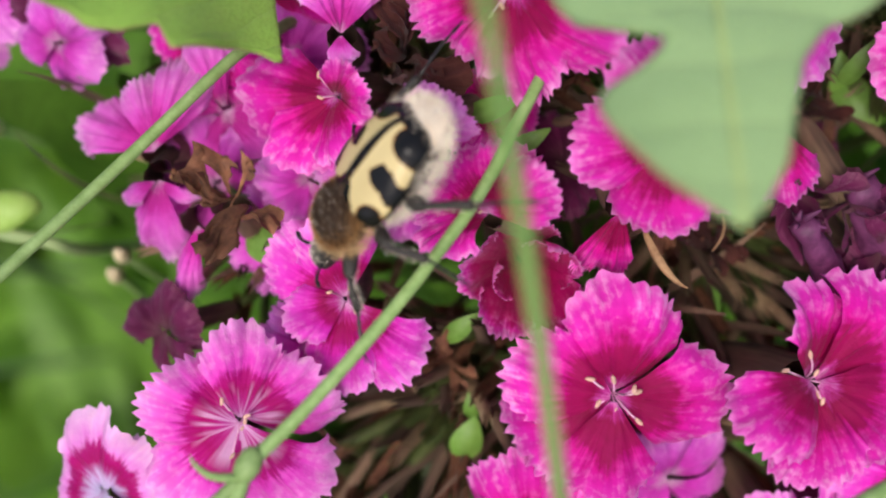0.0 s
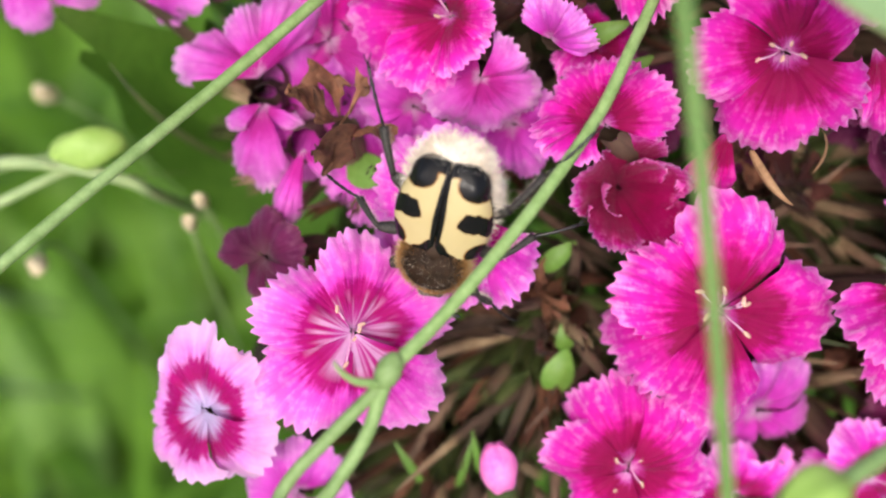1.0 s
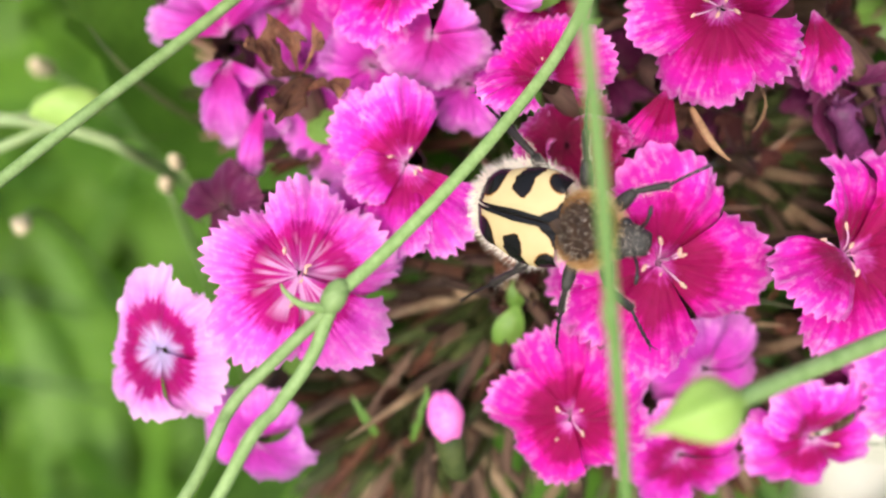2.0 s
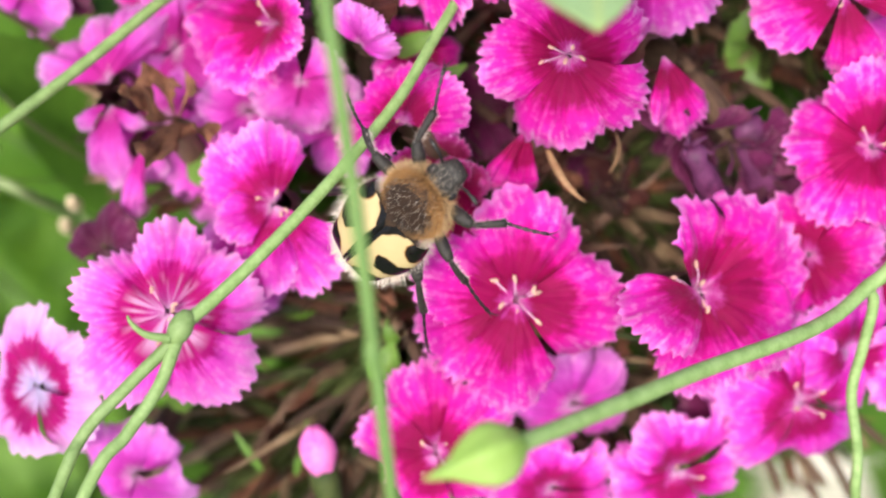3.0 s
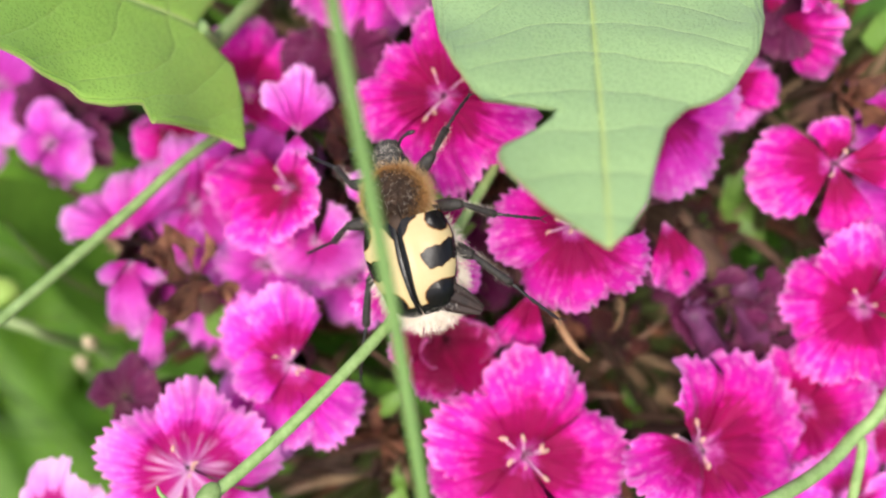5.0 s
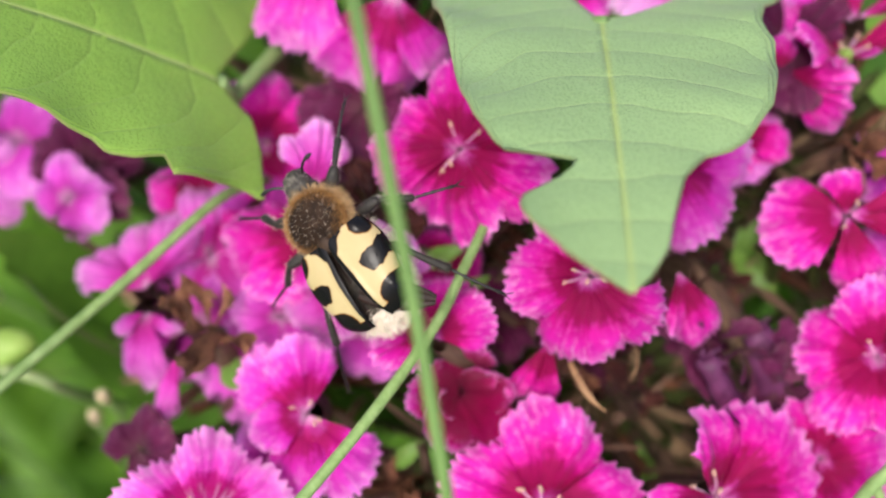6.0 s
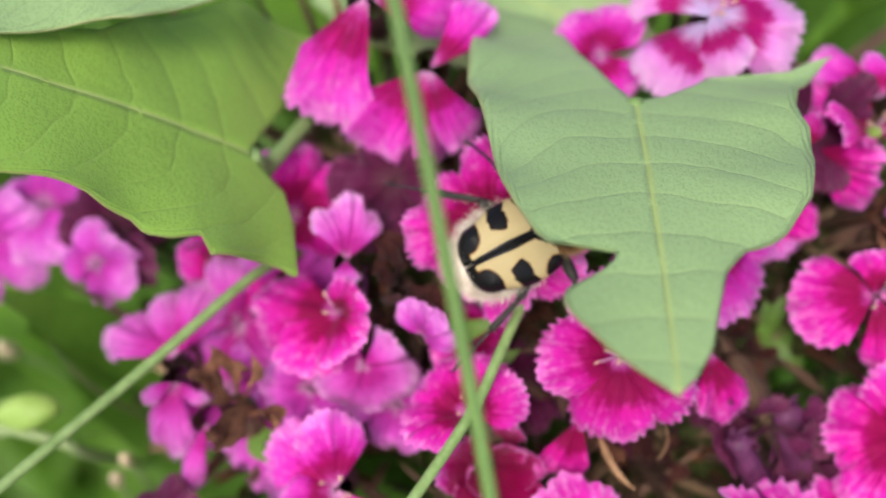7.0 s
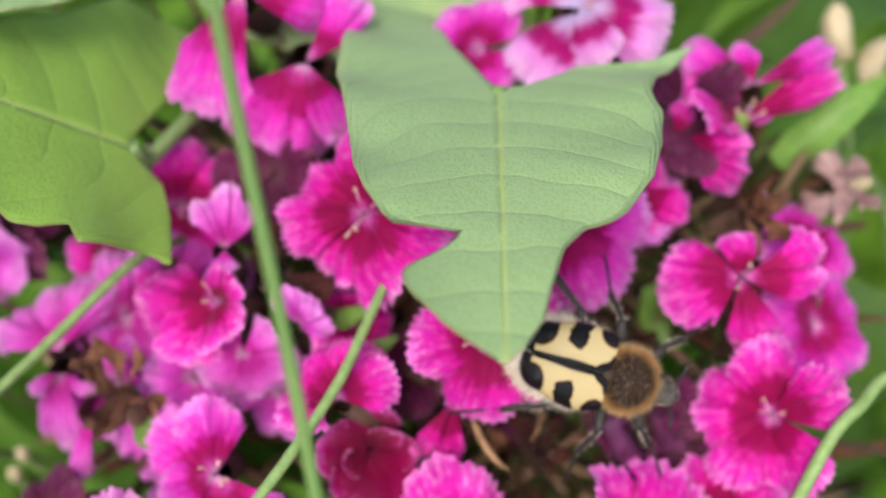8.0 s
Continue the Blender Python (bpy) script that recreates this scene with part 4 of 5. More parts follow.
# ---- weeds that hang over the bed: two arrow-shaped leaves, a grass blade, thin stems ----
def leaf_material(name, dark, light, glow):
    m, nt, bsdf = material(name, 0.62, Specular_IOR_Level=0.3, Sheen_Weight=0.1)
    uvn = nt.nodes.new("ShaderNodeUVMap")
    sep = nt.nodes.new("ShaderNodeSeparateXYZ")
    nt.links.new(uvn.outputs[0], sep.inputs[0])
    across, along = sep.outputs[0], sep.outputs[1]
    tc = nt.nodes.new("ShaderNodeTexCoord")
    wob = node(nt, "ShaderNodeTexNoise", Scale=130.0, Detail=2.0)
    nt.links.new(tc.outputs["Object"], wob.inputs["Vector"])
    out = math_node(nt, "ABSOLUTE", across, 0.0)
    # side veins leave the midrib and sweep towards the tip
    sweep = math_node(nt, "SUBTRACT", along, math_node(nt, "MULTIPLY", math_node(nt, "POWER", out, 2.4), 0.40))
    sweep = math_node(nt, "ADD", sweep, math_node(nt, "MULTIPLY", math_node(nt, "SUBTRACT", wob.outputs[0], 0.5), 0.12))
    saw = math_node(nt, "ABSOLUTE", math_node(nt, "SUBTRACT", math_node(nt, "FRACT", math_node(nt, "MULTIPLY", sweep, 8.0), 0.0), 0.5), 0.0)
    vein = nt.nodes.new("ShaderNodeMapRange")
    vein.inputs[1].default_value, vein.inputs[2].default_value = 0.05, 0.0
    nt.links.new(saw, vein.inputs[0])
    rib = nt.nodes.new("ShaderNodeMapRange")
    rib.inputs[1].default_value, rib.inputs[2].default_value = 0.022, 0.006
    nt.links.new(out, rib.inputs[0])
    lines = math_node(nt, "MAXIMUM", math_node(nt, "MULTIPLY", vein.outputs[0], 0.16), rib.outputs[0])
    big = node(nt, "ShaderNodeTexNoise", Scale=45.0, Detail=3.0)
    nt.links.new(tc.outputs["Object"], big.inputs["Vector"])
    cells = node(nt, "ShaderNodeTexVoronoi", Scale=4200.0)
    nt.links.new(tc.outputs["Object"], cells.inputs["Vector"])
    info = nt.nodes.new("ShaderNodeObjectInfo")
    col = ramp(nt, big.outputs[0], [(0.3, dark), (0.7, light)]).outputs[0]
    speck = nt.nodes.new("ShaderNodeMapRange")
    speck.inputs[1].default_value, speck.inputs[2].default_value = 0.0, 0.6
    nt.links.new(cells.outputs["Distance"], speck.inputs[0])
    col = mix_colour(nt, math_node(nt, "MULTIPLY", speck.outputs[0], 0.5), col, tuple(1.3 * c + 0.02 for c in light))
    col = mix_colour(nt, math_node(nt, "MULTIPLY", lines, 0.6), col, (0.44, 0.53, 0.17))
    rim = nt.nodes.new("ShaderNodeMapRange")
    rim.inputs[1].default_value, rim.inputs[2].default_value = 0.975, 1.0
    nt.links.new(out, rim.inputs[0])
    col = mix_colour(nt, math_node(nt, "MULTIPLY", rim.outputs[0], 0.6), col, (0.40, 0.36, 0.16))
    nt.links.new(col, bsdf.inputs["Base Color"])
    wrinkle = node(nt, "ShaderNodeTexNoise", Scale=1100.0, Detail=4.0)
    nt.links.new(tc.outputs["Object"], wrinkle.inputs["Vector"])
    quilt = math_node(nt, "ADD", math_node(nt, "MULTIPLY", math_node(nt, "SINE", math_node(nt, "MULTIPLY", saw, 3.1416), 0.0), 0.40), math_node(nt, "MULTIPLY", wrinkle.outputs[0], 0.32))
    h = math_node(nt, "ADD", quilt, math_node(nt, "SUBTRACT", math_node(nt, "MULTIPLY", speck.outputs[0], 0.16), math_node(nt, "MULTIPLY", vein.outputs[0], 0.20)))
    bump(nt, bsdf, h, 0.8, 0.0003)
    thin(nt, bsdf, col, glow)
    return m


LEAF = leaf_material("leaf_greyish", (0.225, 0.35, 0.13), (0.30, 0.44, 0.185), 0.20)
MIDRIB = grained("midrib_green", (0.33, 0.43, 0.11), (0.40, 0.50, 0.17), 500, 0.5, 0.03)
LEAF_BRIGHT = leaf_material("leaf_bright", (0.23, 0.41, 0.045), (0.32, 0.52, 0.085), 0.38)


def smooth_table(table, s):
    """The value at s of a table of (s, value), eased between its rows."""
    if s <= table[0][0]:
        return table[0][1]
    for (a, x), (b, y) in zip(table, table[1:]):
        if s <= b:
            t = (s - a) / (b - a)
            return x + (y - x) * t
    return table[-1][1]


def arrow_leaf(place, along, across, length, left, right, left_in, right_in, sag, label, stalk, mat=None, bite=0.0, under=-2.0, tilt=0.0):
    """An arrow-shaped leaf: its base notch at place, the midrib running along; half-widths by the way down the midrib, all in mm."""
    along = Vector(along).normalized()
    across = (Vector(across) - along * Vector(across).dot(along)).normalized()
    up = along.cross(across) * -1
    if up.z < 0:
        up = -up
    m = SLOPE @ Matrix.Translation(Vector(place) * MM) @ Matrix((across, along, up)).transposed().to_4x4()
    ob = thing("bindweed_leaf", m, label, "leaf", "arrow-shaped leaves")
    bm = bmesh.new()
    for side, outer, inner in ((-1, left, left_in), (1, right, right_in)):
        lo = outer[0][0]
        n = 90
        pts, uvs = [], []
        for i in range(n + 1):
            s = lo + (length - lo) * i / n
            o, q = smooth_table(outer, s), max(0.0, smooth_table(inner, s)) if s < 0 else 0.0
            o = max(o, q + 0.05)
            row, uvrow = [], []
            for j in range(17):
                c = j / 16
                x = q + (o - q) * c
                wave = 0.05 * x * math.sin(s * 0.55 + side) * c
                z = sag * (x / 12) ** 2 + 0.012 * (s - length * 0.4) ** 2 * -0.35 + (0.09 + (tilt if side > 0 else 0.0)) * x - 0.12 + wave + 0.15 * noise.noise(Vector((x * 0.25 * side, s * 0.22, 3.1)))
                y = s - (bite * math.exp(-((x - 3.6) / 1.5) ** 2 - ((s - 19.8) / 1.0) ** 2) if side < 0 else 0.0)
                row.append(Vector((side * x, y, z)) * MM)
                uvrow.append((side * x / max(outer_max(outer), 1) if j < 16 else side * 1.0, s / length))
            pts.append(row if side > 0 else row)
            uvs.append(uvrow)
        grid(bm, pts, uvs)
    bmesh.ops.remove_doubles(bm, verts=bm.verts, dist=0.00002)
    bm.normal_update()
    bmesh.ops.reverse_faces(bm, faces=[f for f in bm.faces if f.normal.z < 0])
    me = finish(bm, "blade", mat or LEAF)
    blade = part("blade", me, None, ob)
    mod = blade.modifiers.new("thickness", "SOLIDIFY")
    mod.thickness, mod.offset = 0.0002, -1
    bm = bmesh.new()
    path = [Vector((0, length * (1 - i / 60), 0)) for i in range(61)]
    pts = [Vector((0, p.y, -0.145 + 0.012 * (p.y - length * 0.4) ** 2 * -0.35 + 0.15 * noise.noise(Vector((0, p.y * 0.22, 3.1))))) * MM for p in path]
    tube(bm, pts, [0.00003 + 0.00005 * i / 60 for i in range(61)], 8)
    part("midrib", bm, MIDRIB, ob, "pale midrib")
    inv = m.inverted()
    way = [pts[-1], Vector((0, under, -2.5)) * MM] + [inv @ spot(*p) for p in stalk]
    dense = []
    for i in range(len(way) - 1):
        dense += [way[i].lerp(way[i + 1], k / 5) for k in range(5)]
    part("leaf_stalk", tube(bmesh.new(), dense + [way[-1]], 0.0007, 8), STEM, ob)
    return ob


def outer_max(table):
    return max(x for _, x in table)


big_leaf = arrow_leaf((9.3, 31.5, 6.5), (-0.051, -0.664, 0.746), (0.998, -0.01, 0.059), 30.5,
    [(-29, 8.3), (-23, 10.2), (-15, 11.6), (-6, 12.3), (-1, 12.4), (3, 11.6), (9, 10.5), (14, 9.7), (16.5, 8.9), (18.6, 7.6), (19.7, 6.5), (19.9, 5.2), (19.2, 3.9), (19.6, 2.7), (20.3, 2.7), (20.8, 3.1), (22.0, 4.6), (23.4, 6.0), (24.4, 6.1), (25.6, 5.6), (27.8, 3.6), (29.4, 1.5), (30.5, 0.0)],
    [(-7.6, 15.8), (-5.4, 14.3), (-2, 12.2), (2, 11.2), (3.3, 11.4), (4.5, 11.8), (9, 11.2), (14, 10.0), (15.4, 9.0), (16.9, 8.1), (18.0, 6.8), (18.7, 5.2), (20.9, 3.8), (24.3, 2.9), (27.0, 2.3), (29.3, 1.1), (30.5, 0.0)],
    [(-29, 7.9), (-18, 5.6), (-9, 3.6), (-3, 1.3), (0, 0.0)],
    [(-7.6, 15.9), (-6.2, 13.4), (-4.8, 11.8), (-5.6, 9.2), (-6.2, 7.4), (-3, 4.6), (-0.8, 2.2), (0, 0.0)],
    0.6, "grey-green arrow-shaped leaf with a bitten edge", [(9, 28, -9), (8, 27, -30), (10, 50, -120), (5, 90, -398)], bite=1.0, under=2.5, tilt=-0.10)
side_leaf = arrow_leaf((-19.1, 28.0, 0.7), (-0.799, 0.178, 0.574), (-0.145, 0.87, -0.472), 34.0,
    [(-3.2, 6.6), (-2.9, 11.0), (-2.4, 11.1), (-1.4, 10.6), (0.1, 10.7), (2.0, 11.4), (4.4, 12.2), (5.6, 12.6), (5.9, 10.8), (8.0, 11.5), (9.9, 11.5), (10.9, 10.6), (12.8, 10.4), (14.2, 9.8), (17, 9.5), (20, 9.6), (25, 7.5), (30, 3.6), (34, 0)],
    [(-8.2, 16.8), (-5.9, 17.3), (-3.7, 17.4), (0.9, 15.8), (4.6, 13.4), (9.6, 9.9), (12.8, 6.6), (17, 5.2), (28, 3.0), (34, 0)],
    [(-3.2, 6.4), (-3.0, 2.9), (-1.6, 1.6), (0, 0.0)],
    [(-8.2, 16.6), (-5.6, 10.6), (-3.9, 6.9), (-2.1, 4.0), (-0.4, 1.2), (0, 0.0)],
    0.5, "light green arrow-shaped leaf over the flowers", [(-16, 32, -8), (-16, 44, -30), (-20, 60, -120), (-20, 90, -398)], LEAF_BRIGHT, tilt=-0.16)
back_leaf = arrow_leaf((-31, 45.0, 6), (-0.9, -0.3, 0.3), (0.3, -0.8, 0.2), 30.0,
    [(-8, 9), (0, 10.5), (10, 9.5), (20, 6), (30, 0)], [(-8, 9), (0, 10.5), (10, 9.5), (20, 6), (30, 0)],
    [(-8, 7), (0, 0.0)], [(-8, 7), (0, 0.0)], 0.5, "light green arrow-shaped leaf over the flowers", [(-24, 54, -20), (-24, 66, -60), (-25, 90, -200), (-25, 100, -404)])
far_leaf = arrow_leaf((-8, 48.5, -12), (0.75, -0.35, 0.1), (0.3, 0.8, 0.1), 26.0,
    [(-6, 8), (0, 9.5), (8, 8.5), (18, 5), (26, 0)], [(-6, 8), (0, 9.5), (8, 8.5), (18, 5), (26, 0)],
    [(-6, 6), (0, 0.0)], [(-6, 6), (0, 0.0)], 0.5, "shaded green leaf behind the flowers", [(-4, 58, -30), (-4, 66, -70), (0, 90, -200), (0, 100, -404)])


def spline(points, n=10):
    """A smooth curve through the points."""
    p = [Vector(q) for q in points]
    p = [2 * p[0] - p[1]] + p + [2 * p[-1] - p[-2]]
    out = []
    for i in range(1, len(p) - 2):
        a, b, c, d = p[i - 1 : i + 3]
        for k in range(n):
            t = k / n
            out.append(0.5 * (2 * b + (c - a) * t + (2 * a - 5 * b + 4 * c - d) * t * t + (3 * b - a - 3 * c + d) * t ** 3))
    return out + [p[-2]]


def stalk_part(name, ob, points, r0, r1, mat, label="", flat=1.0):
    inv = ob.matrix_world.inverted()
    path = spline([inv @ spot(*p) for p in points])
    n = len(path) - 1
    bm = tube(bmesh.new(), path, [(r0 + (r1 - r0) * i / n) * MM for i in range(n + 1)], 10, 0.008)
    return part(name, bm, mat, ob, label)


def hairs_along(ob, points, r, count, seed):
    """Fine short hairs on a stalk."""
    rnd = random.Random(seed)
    inv = ob.matrix_world.inverted()
    path = spline([inv @ spot(*p) for p in points], 30)
    bm = bmesh.new()
    for _ in range(count):
        p = rnd.choice(path[:-1])
        d = Vector((rnd.gauss(0, 1), rnd.gauss(0, 1), rnd.gauss(0, 1))).normalized()
        side = d.cross(Vector((0.3, 0.9, 0.2))).normalized() * 0.00003
        o = p + d * r * MM
        bm.faces.new([bm.verts.new(o - side), bm.verts.new(o + side), bm.verts.new(o + d * rnd.uniform(0.15, 0.35) * MM)])
    return part("stalk_hair", bm, STEM, ob)


# grass blade in front of everything
blade_stem = thing("grass_stalk", lie(*BLADE_AT), "long green grass stalk rising in front of the flowers", "grass stalk")
stalk_part("stalk", blade_stem, [(20, -190, -237), (14, -120, -60), (5.5, -60, 10), (0, -20, 24.4), (-3.4, 5, 31.0), (-7.8, 30, 36.3), (-13.5, 62, 40), (-20, 90, 38)], 0.33, 0.44, BLADE)
collar = ellipsoid(bmesh.new(), (0, 0, 0), (0.00047, 0.0011, 0.00047), 12, 8)
bmesh.ops.transform(collar, matrix=blade_stem.matrix_world.inverted() @ lie(-1.95, -6.0, 28.4, 98, 14), verts=collar.verts)
part("node", collar, BLADE, blade_stem, "slightly swollen node")
# forked stem with a node
fork = thing("weed_stem", lie(*FORK_AT), "thin hairy green weed stem forking at a swollen node", "stem")
upper = [(-16.5, -6, 12), (-14, -3.7, 10.9), (-10.6, -0.1, 9.4), (-7, 4.1, 7.7), (-3.3, 9, 5.6), (-1.0, 13.2, 3.9), (1.0, 17.0, 2.2), (2.6, 20.2, -0.5), (8, 28, -10), (14, 36, -30), (20, 60, -100), (20, 90, -398)]
stalk_part("stalk", fork, upper, 0.45, 0.34, STEM)
hairs_along(fork, upper[:6], 0.5, 500, 4)
stalk_part("branch", fork, [(-17, -6.9, 12), (-20.3, -10.2, 12), (-22.9, -13.1, 12), (-24.7, -17.1, 12), (-33, -34, 4), (-50, -90, -60), (-55, -120, -277)], 0.42, 0.42, STEM)
stalk_part("branch", fork, [(-16.9, -6.9, 12), (-18.1, -10.1, 12.3), (-20, -13, 12.6), (-22.6, -16.9, 13), (-31, -36, 8), (-46, -90, -60), (-50, -120, -277)], 0.44, 0.42, STEM)
inv = fork.matrix_world.inverted()
bm = ellipsoid(bmesh.new(), (0, 0, 0), (0.0008, 0.0013, 0.00075), 12, 8)
bmesh.ops.transform(bm, matrix=inv @ lie(*(-16.7, -6.2, 12.1), 62), verts=bm.verts)
part("swollen_node", bm, STEM, fork)
stalk_part("bract", fork, [(-17.3, -6.9, 12.4), (-18.7, -6.6, 12.9), (-19.6, -5.9, 13), (-19.9, -5.4, 12.9)], 0.32, 0.06, STEM, "small curled green bract")
# slanting stem on the far side
slant = thing("weed_stem", lie(*SLANT_AT), "thin straight green stem slanting past pink flowers", "stem")
stalk_part("stalk", slant, [(-95, -90, -290), (-85, -50, -60), (-65, -25, 2), (-45, -5.4, 6.0), (-27, 11.6, -0.6), (-20, 18.3, -3.4), (-17.2, 20.6, -9), (-15.5, 23, -22), (-12, 40, -80), (-8, 90, -398)], 0.45, 0.42, STEM)
# pale stems lower down on the grassy side
low_stem = thing("weed_stem", lie(-60, 5.5, -16), "pale green stem lying low in the grass", "stem", "stems in the grass")
stalk_part("stalk", low_stem, [(-95, -30, -200), (-85, 2, -30), (-60, 4.6, -17), (-47, 5.6, -16), (-39.5, 4.2, -17), (-37, 2.6, -21), (-36, 0, -40)], 0.75, 0.45, PALE_STEM)
low_twin = thing("weed_stem", lie(-56, 1, -15), "pale green stem slanting up out of the grass", "stem", "stems in the grass")
stalk_part("stalk", low_twin, [(-90, -50, -200), (-75, -12, -30), (-56, -0.8, -15), (-49, 2.2, -15), (-44.5, 4.4, -16), (-42, 5.5, -18)], 0.70, 0.35, PALE_STEM)
# stem with a green bud
budded = thing("weed_stem", lie(*BUDDED_AT), "smooth green stem bearing one closed green bud", "stem")
stalk_part("stalk", budded, [(4, -11.5, 24), (10.5, -10.1, 18), (16.5, -8.7, 13), (23.1, -7.2, 8.5), (27, -5.9, 5.5), (29.6, -4.1, 4), (31.5, -2.4, 4), (35.5, 3.6, 4), (39.2, 6.8, 3), (46, 13, -6), (58, 40, -80), (58, 70, -386)], 0.54, 0.5, STEM)
stalk_part("branch", budded, [(29.9, -4.1, 3.2), (30.6, -5.3, 2.5), (30, -8.6, 2), (29.4, -11.9, 1.5), (30, -16.1, 1), (30.2, -19.7, 0), (34, -26, -10), (37, -40, -40), (40, -60, -312)], 0.40, 0.38, STEM)
inv = budded.matrix_world.inverted()
bm = bmesh.new()
rows = []
for i in range(19):
    t = i / 18
    rad = (0.5 + 1.15 * math.sin(math.pi * min(1, t * 1.35) ** 0.9) if t < 0.74 else 0.5 * (1 - (t - 0.74) / 0.26) ** 0.8 + 0.0) if t > 0 else 0.5
    rad = max(rad, 0.06)
    rows.append([Vector((rad * (1 + 0.10 * math.cos(5 * a)) * math.cos(a), -0.4 + 6.1 * t, rad * (1 + 0.10 * math.cos(5 * a)) * math.sin(a))) * MM for a in (2 * math.pi * k / 30 for k in range(30))])
vs = grid(bm, rows, close=True)
bm.faces.new(vs[-1])
bmesh.ops.transform(bm, matrix=inv @ lie(*(4, -11.4, 24.5), -165.1, 26.2), verts=bm.verts)
part("bud", bm, BUD, budded, "pointed light green ribbed bud")


# pale buds and stems far off among the grass
def far_bud(u, v, w, size, mat, lean_to, lean, label):
    ob = thing("grass_bud", face(u, v, w, lean_to, lean, 0), label, "bud", "buds in the grass")
    bm = ellipsoid(bmesh.new(), (0, 0, 0), (size * 0.5 * MM, size * 0.5 * MM, size * MM), 16, 12)
    for vert in bm.verts:
        ang = math.atan2(vert.co.y, vert.co.x)
        vert.co.x *= 1 + 0.12 * math.sin(ang * 3 + vert.co.z / MM)
        vert.co.y *= 1 + 0.12 * math.sin(ang * 3 + vert.co.z / MM)
        vert.co.x += 0.15 * vert.co.z ** 2 / (size * MM)
    part("head", bm, mat, ob)
    place = ob.matrix_world.translation
    back = ob.matrix_world.to_3x3() @ Vector((0, 0, -1))
    foot = ob.matrix_world.inverted() @ Vector((place.x + 0.05 * back.x, place.y + 0.05 * back.y, 0))
    part("stalk", tube(bmesh.new(), bend((0, 0, -size * 0.8 * MM), (0, 0, -0.05), foot, 12), 0.0003, 7), STEM, ob)


for row in (
    (-41.8, 6.7, -16, 3.3, BUD, 8, 82, "light green bud on a stem in the grass"),
    (-51.7, 12.3, -40, 1.9, PALE_BUD, 150, 20, "pale straw-coloured bud in the grass"),
    (-33.4, 2.2, -20, 1.3, PALE_BUD, 100, 20, "pale straw-coloured bud in the grass"),
    (-34.7, 0.2, -22, 1.4, PALE_BUD, 80, 20, "pale straw-coloured bud in the grass"),
    (-49, -3.6, -26, 1.8, PALE_BUD, 320, 20, "pale straw-coloured bud in the grass"),
    (44.2, 42.2, -18, 3.0, PALE_BUD, 110, 65, "pale straw-coloured seed head in the grass"),
    (47.7, 39.4, -18, 2.6, PALE_BUD, 70, 65, "pale straw-coloured seed head in the grass"),
    (42.5, 26.3, -12, 2.6, PALE_BUD, 20, 20, "pale straw-coloured seed head in the grass"),
):
    far_bud(*row)


def stone(x, y, size, seed):
    bm = bmesh.new()
    bmesh.ops.create_icosphere(bm, subdivisions=3, radius=size * MM)
    for vert in bm.verts:
        vert.co *= 1 + 0.22 * noise.noise(vert.co * 60 + Vector((seed, 0, 0)))
        vert.co.z *= 0.7
    ob = tagged(new("stone", finish(bm, "stone", STONE)), "pale sunlit stone on the soil", "stone")
    ob.matrix_world = Matrix.Translation((x * MM, y * MM, size * 0.4 * MM))
    return ob


stone(128, 82, 48, 4)


